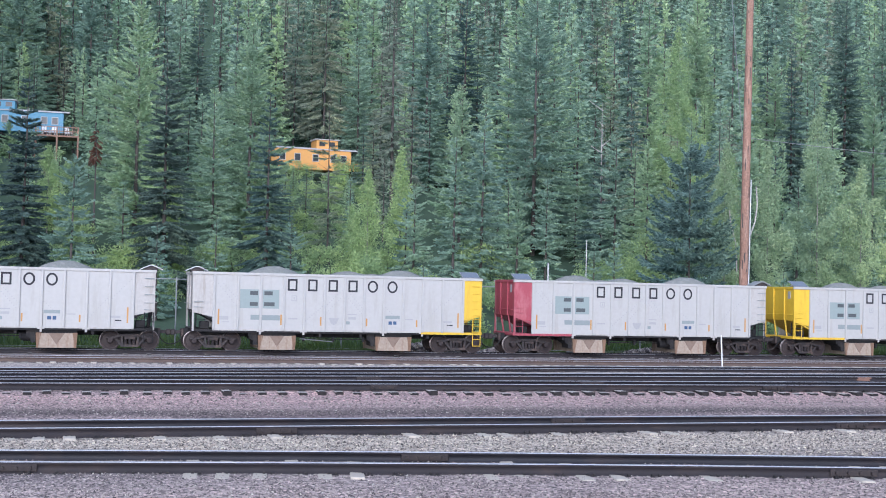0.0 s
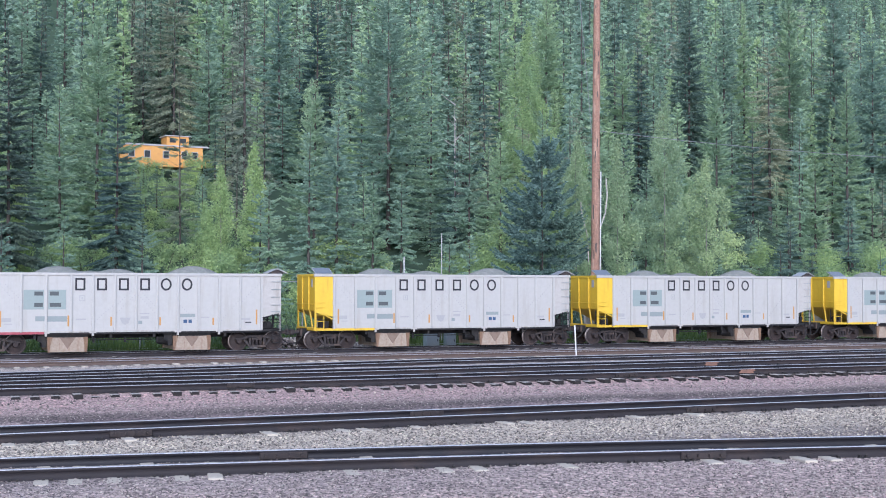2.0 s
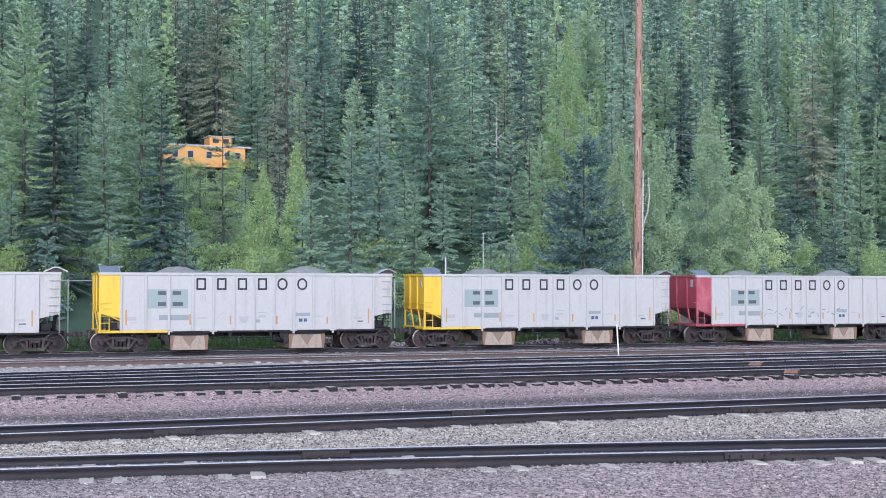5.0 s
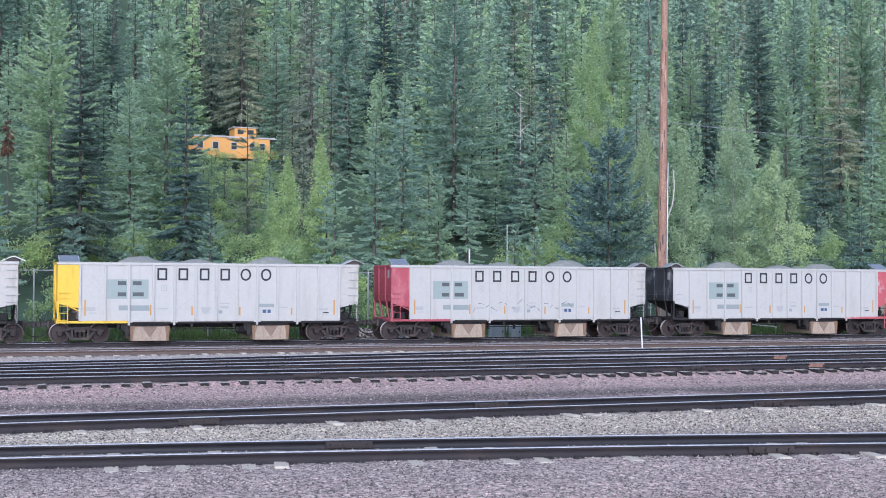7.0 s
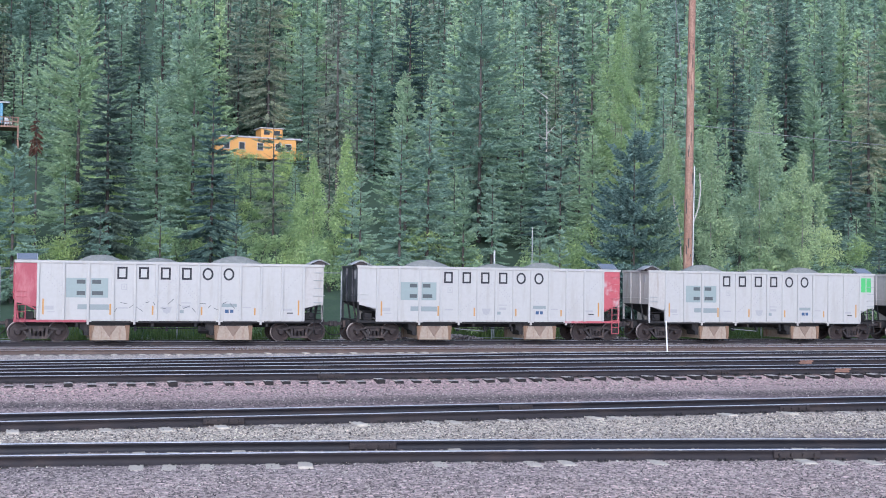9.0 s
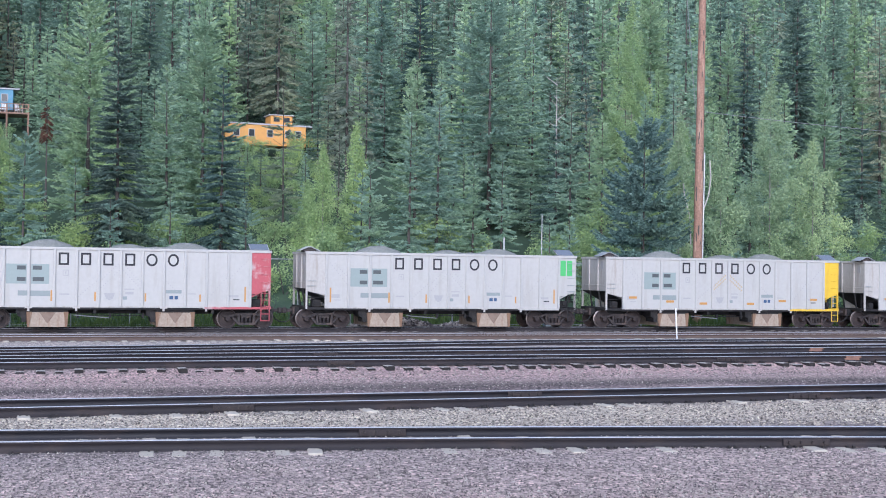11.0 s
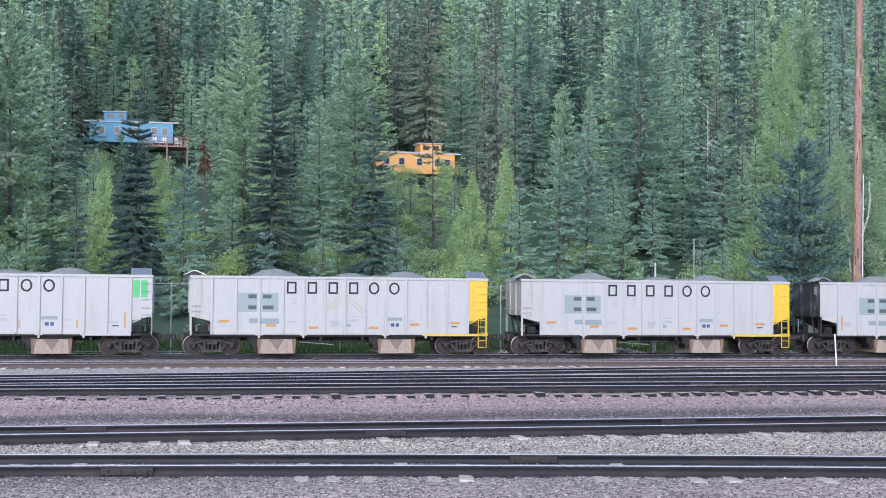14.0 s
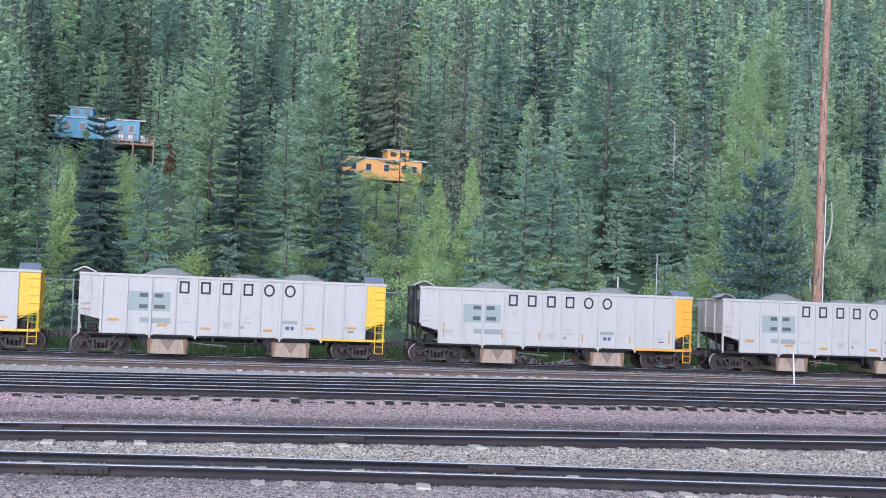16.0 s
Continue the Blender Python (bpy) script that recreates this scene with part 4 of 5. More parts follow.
def build_sapling():
    """A leafy stem whose top just reaches into the foot of the view."""
    t = tagged(new("sapling"), "slender green leafy sapling near the camera", "sapling")
    t.matrix_basis = pose(-0.83, 4.0, ground_z(0, 4) + 0.06)
    part("stem", rod(bm_new(), (0, 0, -0.2), (0.0, 0, 2.42), 0.012, 6, 0.004), BARK, t)
    rng = random.Random(2)
    for k in range(14):
        z, a = 1.5 + k * 0.075, k * 2.4
        L, w = rng.uniform(0.1, 0.13), 0.04
        d, q = Vector((math.cos(a), math.sin(a), 0.25)), Vector((-math.sin(a), math.cos(a), 0))
        o = Vector((0, 0, z - ground_z(0, 4)))
        bm = bm_new()
        pts = [o, o + d * L * 0.35 + q * w, o + d * L * 0.7 + q * w * 0.7, o + d * L - Vector((0, 0, 0.02)), o + d * L * 0.7 - q * w * 0.7, o + d * L * 0.35 - q * w]
        mid = [o + d * L * 0.35 - Vector((0, 0, 0.012)), o + d * L * 0.7 - Vector((0, 0, 0.014))]
        vs = [bm.verts.new(v) for v in pts]
        ms = [bm.verts.new(v) for v in mid]
        for face in ((vs[0], vs[1], ms[0]), (vs[1], vs[2], ms[1], ms[0]), (vs[2], vs[3], ms[1]), (vs[3], vs[4], ms[1]), (vs[4], vs[5], ms[0], ms[1]), (vs[5], vs[0], ms[0])):
            bm.faces.new(face)
        part("leaf", bm, LEAF["a"], t)


build_sapling()


def build_deck_chair(x, y, rot):
    t = tagged(new("deck_chair"), "white slatted garden chair on the deck", "chair", "chairs on the deck")
    t.matrix_basis = pose(x + 1.0, y, 19.68, 0, 0, rot)
    part("seat", box(bm_new(), -0.28, 0.28, -0.3, 0.25, 0.34, 0.4), POSTWHITE, t)
    for k in range(4):
        m = pose(-0.21 + k * 0.14, 0.27, 0.38, -14, 0, 0)
        part("back_slat", box(bm_new(), -0.055, 0.055, -0.015, 0.015, 0.0, 0.72), POSTWHITE, t, m=m)
    for a in (-0.3, 0.3):
        part("arm", box(bm_new(), a - 0.05, a + 0.05, -0.35, 0.3, 0.56, 0.6), POSTWHITE, t)
        for b in (-0.28, 0.22):
            part("leg", box(bm_new(), a - 0.03, a + 0.03, b - 0.03, b + 0.03, 0.0, 0.56), POSTWHITE, t)


for cx, cy, cr in ((-3.0, 152.8, 20), (-2.2, 152.9, -15), (-0.5, 153.2, 35)):
    build_deck_chair(cx, cy, cr)


# ---- odds and ends beyond the train ----
def build_cabinet(x, y, w, d, hgt):
    t = tagged(new("utility_cabinet"), "small pale blue-grey metal cabinet on the gravel", "utility cabinet", "cabinets beyond the train")
    z = ground_z(x, y) - 0.03
    t.matrix_basis = pose(x, y, z)
    part("body", box(bm_new(), -w / 2, w / 2, -d / 2, d / 2, 0.1, hgt, 0.02), CABINET, t)
    part("base", box(bm_new(), -w / 2 - 0.05, w / 2 + 0.05, -d / 2 - 0.05, d / 2 + 0.05, 0.0, 0.1), ROOFGREY, t)
    dr = part("door", box(bm_new(), -w / 2 + 0.05, w / 2 - 0.05, -d / 2 - 0.02, -d / 2 - 0.003, 0.16, hgt - 0.08), CABINET, t)
    part("handle", box(bm_new(), w / 2 - 0.14, w / 2 - 0.1, -d / 2 - 0.05, -d / 2 - 0.02, hgt * 0.5, hgt * 0.5 + 0.12), BLACK, dr)


CABINET = worn("pale_cabinet_paint", (0.4, 0.46, 0.5), (0.32, 0.36, 0.38), 0.5, scale=2)
build_cabinet(28.3, 68.9, 0.8, 0.5, 0.95)
build_cabinet(29.4, 68.8, 0.6, 0.45, 0.9)


def build_rubble(x, y, w, d, hgt, seed):
    """A low heap of broken stone and dirt."""
    rng = np.random.default_rng(seed)
    n = 900
    a, q = rng.uniform(0, 6.28, n), np.sqrt(rng.random(n))
    px, py = x + np.cos(a) * q * w, y + np.sin(a) * q * d
    pz = np.array([ground_z(u, v) for u, v in zip(px, py)]) + hgt * (1 - q * q) - 0.05
    r = rng.uniform(0.05, 0.16, n)
    base = np.array([(1, 0, 0), (-1, 0, 0), (0, 1, 0), (0, -1, 0), (0, 0, 0.8), (0, 0, -0.9)], float)
    v = base[None] * r[:, None, None] * rng.uniform(0.6, 1.35, (n, 6, 1)) + rng.normal(0, 0.15, (n, 6, 3)) * r[:, None, None] + np.stack([px, py, pz], 1)[:, None]
    f = np.array([(0, 2, 4), (2, 1, 4), (1, 3, 4), (3, 0, 4), (2, 0, 5), (1, 2, 5), (3, 1, 5), (0, 3, 5)])
    f = (f[None] + (np.arange(n) * 6)[:, None, None]).reshape(-1, 3)
    tagged(new("rubble_heap", fast_mesh("rubble_heap", v.reshape(-1, 3), f, STONE)), "low heap of broken grey stone beyond the train", "rubble", kind="stuff")


build_rubble(20.0, 68.6, 3.0, 0.9, 0.75, 1)
build_rubble(24.2, 68.7, 2.2, 0.8, 0.45, 2)
build_rubble(33.0, 68.6, 2.4, 0.8, 0.5, 3)


# ---- the ballast train ----
POSTS = (-6.14, -5.02, -3.93, -2.82, -1.84, -0.85, 0.13, 1.11, 2.1, 3.08, 4.08, 5.1, 6.16)
CACHE = {}
GATEWEB = worn("rust_brown_web", (0.2, 0.145, 0.115), (0.27, 0.21, 0.165), 0.8, scale=2, stains=(0.13, 0.07, 0.045))


def shared(key, material, build):
    """One mesh for all alike parts."""
    k = (key, material.name)
    if k not in CACHE:
        bm = build()
        me = bpy.data.meshes.new(key)
        bm.to_mesh(me)
        bm.free()
        me.materials.append(material)
        CACHE[k] = me
    return CACHE[k]


HALF = 1.52  # half the body's width
FLIP = pose(0, 0, 0, 0, 0, 180)


def side_sheet():
    return prism(bm_new(), [(-6.2, 1.03), (6.2, 1.03), (6.2, 3.64), (-6.2, 3.64)], -HALF, -HALF + 0.03)


def side_end():
    """The stretch of side beyond the last post, cut away below, at the +x end."""
    return prism(bm_new(), [(6.2, 1.62), (7.14, 1.84), (7.14, 3.64), (6.2, 3.64)], -HALF, -HALF + 0.03)


def end_sheet():
    bm = box(bm_new(), 7.1, 7.13, -HALF + 0.03, HALF - 0.03, 1.95, 3.64)
    for y in (-0.55, 0.55):
        box(bm, 7.13, 7.2, y - 0.06, y + 0.06, 1.95, 3.64, 0.012)
    return bm


def slope_sheet():
    bm = bm_new()
    return prism(bm, [(7.1, 1.98), (7.1, 1.92), (5.2, 0.98), (5.2, 1.06)], -HALF + 0.04, HALF - 0.04)


def end_frame():
    """Corner posts, end sill and platform at the +x end."""
    bm = bm_new()
    for y in (-1, 1):
        rod(bm, (6.95, y * 0.55, 1.05), (7.1, y * 0.55, 1.98), 0.05, 5)
    box(bm, 6.95, 7.18, -HALF, HALF, 0.93, 1.08, 0.015)
    box(bm, 6.2, 7.1, -HALF + 0.02, -HALF + 0.2, 0.93, 1.04)
    box(bm, 6.2, 7.1, HALF - 0.2, HALF - 0.02, 0.93, 1.04)
    return bm


def corner_post():
    return box(bm_new(), 7.05, 7.14, -HALF - 0.01, -HALF + 0.09, 0.95, 1.95, 0.01)


def ladder():
    bm = bm_new()
    for x in (6.68, 7.08):
        rod(bm, (x, -HALF - 0.05, 0.36), (x, -HALF - 0.05, 1.78), 0.022, 5)
    for i in range(5):
        z = 0.38 + i * 0.33
        rod(bm, (6.68, -HALF - 0.05, z), (7.08, -HALF - 0.05, z), 0.018, 5)
    return bm


def short_ladder():
    bm = bm_new()
    for x in (6.68, 7.08):
        rod(bm, (x, -HALF - 0.05, 0.92), (x, -HALF - 0.05, 1.78), 0.022, 5)
    for i in range(3):
        z = 1.06 + i * 0.33
        rod(bm, (6.68, -HALF - 0.05, z), (7.08, -HALF - 0.05, z), 0.018, 5)
    return bm


def grab_iron(width=0.42):
    bm = rod(bm_new(), (-width / 2, -0.07, 0), (width / 2, -0.07, 0), 0.014, 5)
    for x in (-width / 2, width / 2):
        rod(bm, (x, -0.075, 0), (x, 0.0, 0), 0.012, 5)
    return bm


def top_chord():
    bm = box(bm_new(), -7.18, 7.18, -HALF - 0.05, -HALF + 0.08, 3.62, 3.75, 0.015)
    box(bm, -7.18, 7.18, HALF - 0.08, HALF + 0.05, 3.62, 3.75, 0.015)
    return bm


def end_chord():
    return box(bm_new(), 7.06, 7.18, -HALF + 0.08, HALF - 0.08, 3.62, 3.75, 0.015)


def chute():
    """Ballast gate box under the hopper, slightly tapered, with ribs at its sides."""
    bm = bm_new()
    prism(bm, [(-0.88, 0.76), (0.88, 0.76), (0.85, 0.1), (-0.85, 0.1)], -1.36, -1.28)
    prism(bm, [(-0.9, 0.74), (-0.84, 0.74), (-0.8, 0.12), (-0.84, 0.12)], -1.28, 1.28)
    prism(bm, [(0.84, 0.74), (0.9, 0.74), (0.84, 0.12), (0.8, 0.12)], -1.28, 1.28)
    prism(bm, [(-0.9, 0.76), (0.9, 0.76), (0.86, 0.1), (-0.86, 0.1)], 1.28, 1.36)
    box(bm, -0.87, 0.87, -1.39, -1.36, 0.09, 0.14)
    return bm


def gate_rib():
    """Side flange of the gate's face, wider at its rusted top."""
    return prism(bm_new(), [(0.92, 0.78), (0.7, 0.78), (0.745, 0.5), (0.77, 0.085), (0.875, 0.085)], -1.4, -1.362)


def gate_rib_far():
    return prism(bm_new(), [(-0.875, 0.085), (-0.8, 0.085), (-0.76, 0.4), (-0.66, 0.78), (-0.92, 0.78)], -1.4, -1.362)


def gate_web():
    """Pressed triangular web, point down, on the gate's face."""
    return prism(bm_new(), [(-0.36, 0.76), (0.36, 0.76), (0.0, 0.24)], -1.385, -1.355)


def centre_sill():
    bm = box(bm_new(), -7.5, 7.5, -0.28, 0.28, 0.66, 1.02)
    # Side strips: their black paints the shade band under the sill.
    for s in (-1, 1):
        box(bm, -6.2, 6.2, s * (HALF - 0.06) - 0.06, s * (HALF - 0.06) + 0.06, 0.9, 1.03)
    for x in (-4.4, -1.0, 1.0, 4.4):
        box(bm, x - 0.06, x + 0.06, -HALF + 0.1, HALF - 0.1, 0.72, 1.02)
    return bm


def hopper_floor():
    """The slanting hopper sheets below the sill, their shade put into the near-black colour."""
    bm = bm_new()
    return prism(bm, [(-1.7, 1.02), (1.7, 1.02), (0.95, 0.86), (-0.95, 0.86)], -HALF + 0.15, HALF - 0.15)


def hopper_side():
    """Dark steel sheet and cylinder housing beside a ballast gate."""
    bm = prism(bm_new(), [(-1.34, 1.0), (-0.92, 1.0), (-0.92, 0.32), (-1.12, 0.32), (-1.14, 0.52), (-1.32, 0.62)], -1.3, -0.4)
    rod(bm, (-1.24, -1.34, 0.74), (-1.24, -0.5, 0.74), 0.09, 8)
    return bm


def conduit():
    return rod(bm_new(), (-1.95, -1.2, 0.63), (-0.35, -1.2, 0.5), 0.022, 5)


def air_tank():
    bm = rod(bm_new(), (-0.28, -0.9, 0.6), (0.28, -0.9, 0.6), 0.2, 12)
    box(bm, -0.16, 0.3, -0.75, -0.4, 0.36, 0.9, 0.02)
    return bm


def brake_rods():
    bm = rod(bm_new(), (-1.9, -1.1, 0.62), (2.0, -1.1, 0.62), 0.025, 5)
    for x in (-1.75, -0.3, 1.2):
        box(bm, x - 0.05, x + 0.05, -1.16, -1.04, 0.5, 0.74)
    return bm


def load():
    """Crushed stone filling the hopper, heaped in three mounds."""
    bm = bm_new()
    nx, ny = 60, 14
    r = random.Random(3)
    vs = []
    for i in range(nx + 1):
        for j in range(ny + 1):
            x, y = -7.0 + 14.0 * i / nx, -HALF + 0.05 + (2 * HALF - 0.1) * j / ny
            z = 3.27
            for c, h, w in ((-3.1, 0.85, 1.6), (0.55, 0.7, 1.4), (3.3, 0.8, 1.5)):
                q = math.hypot((x - c) / w, y / 1.15)
                z += h * max(0.0, 1 - q * q * 0.55) ** 1.4
            z += noise.noise((x * 3, y * 3, 1.0)) * 0.035 + r.uniform(-0.012, 0.012)
            vs.append(bm.verts.new((x, y, z)))
    for i in range(nx):
        for j in range(ny):
            a = i * (ny + 1) + j
            bm.faces.new((vs[a], vs[a + ny + 1], vs[a + ny + 2], vs[a + 1]))
    return bm


def hood():
    """Small peaked cover at the end of the top, with overhanging edges."""
    bm = bm_new()
    prism(bm, [(-0.52, 3.79), (-0.06, 4.0), (0.06, 4.0), (0.52, 3.79), (0.52, 3.755), (0.06, 3.965), (-0.06, 3.965), (-0.52, 3.755)], -HALF + 0.0, -HALF + 0.8)
    return bm


def hood_base():
    bm = prism(bm_new(), [(-0.3, 3.72), (-0.3, 3.84), (-0.08, 3.94), (0.08, 3.94), (0.3, 3.84), (0.3, 3.72)], -HALF + 0.06, -HALF + 0.7)
    return bm


def solar_panel():
    bm = bm_new()
    m = Matrix.Translation((0, -HALF + 0.45, 3.915)) @ Matrix.Rotation(radians(25), 4, "X")
    bmesh.ops.create_cube(bm, size=1.0, matrix=m @ Matrix.Diagonal((0.84, 0.62, 0.035, 1)))
    return bm


def solar_stand():
    bm = box(bm_new(), -0.4, 0.4, -HALF + 0.2, -HALF + 0.7, 3.74, 3.8, 0.01)
    for x in (-0.3, 0.3):
        rod(bm, (x, -HALF + 0.65, 3.78), (x, -HALF + 0.66, 3.98), 0.02, 5)
        rod(bm, (x, -HALF + 0.24, 3.78), (x, -HALF + 0.24, 3.81), 0.02, 5)
    m = Matrix.Translation((0, -HALF + 0.45, 3.9)) @ Matrix.Rotation(radians(25), 4, "X")
    bmesh.ops.create_cube(bm, size=1.0, matrix=m @ Matrix.Diagonal((0.92, 0.7, 0.034, 1)))
    return bm


def coupler():
    bm = box(bm_new(), 7.5, 7.82, -0.1, 0.1, 0.76, 0.92, 0.02)
    box(bm, 7.78, 8.0, -0.17, 0.13, 0.7, 0.98, 0.04)
    box(bm, 7.4, 7.52, -0.3, 0.3, 0.64, 1.02, 0.02)
    return bm


def air_hose():
    bm = bm_new()
    pts = [(7.35, -0.38, 0.8), (7.48, -0.4, 0.6), (7.62, -0.4, 0.42), (7.8, -0.37, 0.31), (8.0, -0.32, 0.28)]
    return tube(bm, pts, 0.03, 6)


def end_handrail():
    bm = rod(bm_new(), (7.24, -1.4, 2.25), (7.24, 1.4, 2.25), 0.018, 5)
    for y in (-1.4, 0, 1.4):
        rod(bm, (7.24, y, 2.25), (7.12, y, 2.25), 0.015, 5)
    return bm


def placard():
    return box(bm_new(), 7.135, 7.15, -1.15, -0.9, 3.1, 3.5)


def brake_gear():
    """Platform boxes and hand-brake gear under the end sheet."""
    bm = box(bm_new(), 6.3, 6.75, -HALF + 0.3, -HALF + 0.75, 1.05, 1.4, 0.03)
    rod(bm, (6.6, -HALF + 0.2, 1.3), (6.6, -HALF + 0.8, 1.3), 0.12, 10)
    rod(bm, (6.9, -0.9, 1.05), (6.9, -0.9, 1.85), 0.03, 5)
    rod(bm, (6.2, -HALF + 0.25, 1.5), (7.1, -HALF + 0.25, 1.5), 0.02, 5)
    return bm


def wheel():
    return lathe(bm_new(), [(0.09, -0.115), (0.13, -0.11), (0.15, -0.07), (0.36, -0.045), (0.385, -0.065), (0.448, -0.065), (0.457, -0.055), (0.46, 0.04), (0.487, 0.05), (0.487, 0.07), (0.38, 0.07), (0.36, 0.02), (0.15, 0.05), (0.12, 0.1)], 32)


def axle():
    bm = lathe(bm_new(), [(0.075, -1.02), (0.075, -0.8), (0.09, -0.7), (0.09, 0.7), (0.075, 0.8), (0.075, 1.02)], 12)
    return bm


def bearing_cap():
    bm = lathe(bm_new(), [(0.06, -1.1), (0.12, -1.09), (0.13, -1.0), (0.13, -0.9), (0.1, -0.88)], 14)
    for k in range(3):
        a = k * 2.094
        bmesh.ops.create_cube(bm, size=0.035, matrix=Matrix.Translation((0.075 * math.cos(a), -1.105, 0.075 * math.sin(a))))
    return bm


def side_frame():
    """Cast truck side: arched top member, pedestals over the axle boxes, tension member and spring window."""
    bm = bm_new()
    prism(bm, [(-1.05, 0.52), (-1.03, 0.6), (-0.8, 0.62), (-0.42, 0.74), (0.42, 0.74), (0.8, 0.62), (1.03, 0.6), (1.05, 0.52), (0.74, 0.53), (0.4, 0.63), (-0.4, 0.63), (-0.74, 0.53)], -1.04, -0.92)
    for s in (-1, 1):
        prism(bm, [(s * 0.7, 0.52), (s * 0.58, 0.52), (s * 0.34, 0.24), (s * 0.42, 0.18)], -1.03, -0.93)
        prism(bm, [(s * 0.42, 0.62), (s * 0.32, 0.62), (s * 0.29, 0.2), (s * 0.4, 0.2)], -1.03, -0.93)
        box(bm, s * 0.7, s * 1.09, -1.05, -0.9, 0.52, 0.6, 0.02)
    prism(bm, [(-0.44, 0.26), (0.44, 0.26), (0.38, 0.15), (-0.38, 0.15)], -1.05, -0.9)
    return bm


def spring():
    prof = [(0.05, 0.0)] + [(0.082 if k % 2 else 0.06, 0.02 + k * 0.029) for k in range(9)] + [(0.05, 0.27)]
    bm = lathe(bm_new(), prof, 10)
    bmesh.ops.rotate(bm, cent=(0, 0, 0), matrix=Matrix.Rotation(math.pi / 2, 3, "X"), verts=bm.verts)
    return bm


def bolster():
    bm = box(bm_new(), -0.26, 0.26, -1.0, 1.0, 0.5, 0.64, 0.02)
    box(bm, -0.2, 0.2, -0.3, 0.3, 0.62, 0.7)
    for s in (-1, 1):
        box(bm, s * 0.42 - 0.04, s * 0.42 + 0.04, -0.85, 0.85, 0.36, 0.46)
    return bm


MARKS = (-2.42, -1.44, -0.44, 0.54, 1.53, 2.52)


def big_mark(k):
    """Plain dark strokes in place of the owner's name: an open block or a ring."""
    bm = bm_new()
    y0, y1 = -HALF - 0.006, -HALF - 0.002
    z0, z1, w, t = 2.93, 3.5, 0.46, 0.088
    c = MARKS[k]
    if k < 4:
        outer = [(c - w / 2, z0), (c + w / 2, z0), (c + w / 2, z1), (c - w / 2, z1)]
        inner = [(c - w / 2 + t, z0 + t), (c + w / 2 - t, z0 + t), (c + w / 2 - t, z1 - t), (c - w / 2 + t, z1 - t)]
        o = [bm.verts.new((x, y0, z)) for x, z in outer]
        n = [bm.verts.new((x, y0, z)) for x, z in inner]
        for i in range(4):
            bm.faces.new((o[i], o[(i + 1) % 4], n[(i + 1) % 4], n[i]))
    else:
        n = 24
        for i in range(n):
            a, b = 2 * math.pi * i / n, 2 * math.pi * (i + 1) / n
            ro, ri = (0.26, 0.295), (0.172, 0.207)
            q = [(c + r[0] * math.cos(g), (z0 + z1) / 2 + r[1] * math.sin(g)) for r, g in ((ro, a), (ro, b), (ri, b), (ri, a))]
            bm.faces.new([bm.verts.new((x, y0, z)) for x, z in q])
        bmesh.ops.remove_doubles(bm, verts=bm.verts, dist=1e-4)
    return bm


def bolt_rows():
    """Slanting rows of bolt heads where inner braces meet the side."""
    bm = bm_new()
    for x0, z0, x1, z1 in ((-5.95, 3.2, -5.1, 2.2), (-5.7, 3.2, -4.95, 2.4), (-0.8, 2.2, 0.0, 3.0), (-0.75, 1.9, 0.05, 2.7), (0.25, 3.0, 1.0, 2.2), (0.25, 2.7, 1.0, 1.9), (4.2, 1.5, 5.0, 2.4), (5.2, 2.4, 6.05, 3.3), (-1.75, 1.5, -0.95, 2.2), (2.2, 2.2, 3.0, 1.5)):
        for k in range(9):
            u = k / 8
            x, z = x0 + (x1 - x0) * u, z0 + (z1 - z0) * u
            box(bm, x - 0.02, x + 0.02, -HALF - 0.012, -HALF + 0.002, z - 0.02, z + 0.02)
    return bm


def rusty_bolts():
    bm = bm_new()
    for x0, z0, x1, z1 in ((-0.75, 2.25, -0.05, 2.85), (-0.72, 2.1, -0.05, 2.65), (0.25, 2.85, 0.95, 2.25), (0.25, 2.6, 0.95, 2.05)):
        for k in range(8):
            u = k / 7
            x, z = x0 + (x1 - x0) * u, z0 + (z1 - z0) * u
            box(bm, x - 0.035, x + 0.035, -HALF - 0.014, -HALF + 0.002, z - 0.06, z + 0.03)
    return bm


def square_mark():
    """Thin outlined square low on the third bay."""
    bm = bm_new()
    for x0, x1, z0, z1 in ((-2.46, -2.2, 2.44, 2.47), (-2.46, -2.2, 2.68, 2.71), (-2.46, -2.43, 2.47, 2.68), (-2.23, -2.2, 2.47, 2.68), (-2.36, -2.3, 2.52, 2.63)):
        box(bm, x0, x1, -HALF - 0.004, -HALF - 0.001, z0, z1)
    return bm


def flat(x0, x1, z0, z1, lift=0.004):
    return box(bm_new(), x0, x1, -HALF - lift, -HALF - 0.001, z0, z1)


WHEELSETS = []


def build_truck(car, x):
    t = new("truck")
    t.parent = car
    t.matrix_basis = pose(x, 0, 0)
    part("bolster", shared("bolster", TRUCK, bolster), None, t)
    for m in (None, FLIP):
        part("side_frame", shared("side_frame", TRUCK, side_frame), None, t, m=m)
        for sx in (-0.19, 0.0, 0.19):
            part("spring", shared("spring", TRUCK, spring), None, t, m=(m or Matrix()) @ pose(sx, -0.97, 0.24))
    for ax in (-0.889, 0.889):
        w = part("wheelset", rimmed(shared("wheelset", WHEEL, wheelset)), None, t, m=pose(ax, 0, 0.457))
        WHEELSETS.append((w, ax))


def rimmed(me):
    """Bright worn steel on the rim faces and treads."""
    if len(me.materials) == 1:
        me.materials.append(TREAD)
        for f in me.polygons:
            r = math.hypot(f.center.x, f.center.z)
            if r > 0.44 and f.area < 0.02:
                f.material_index = 1
    return me


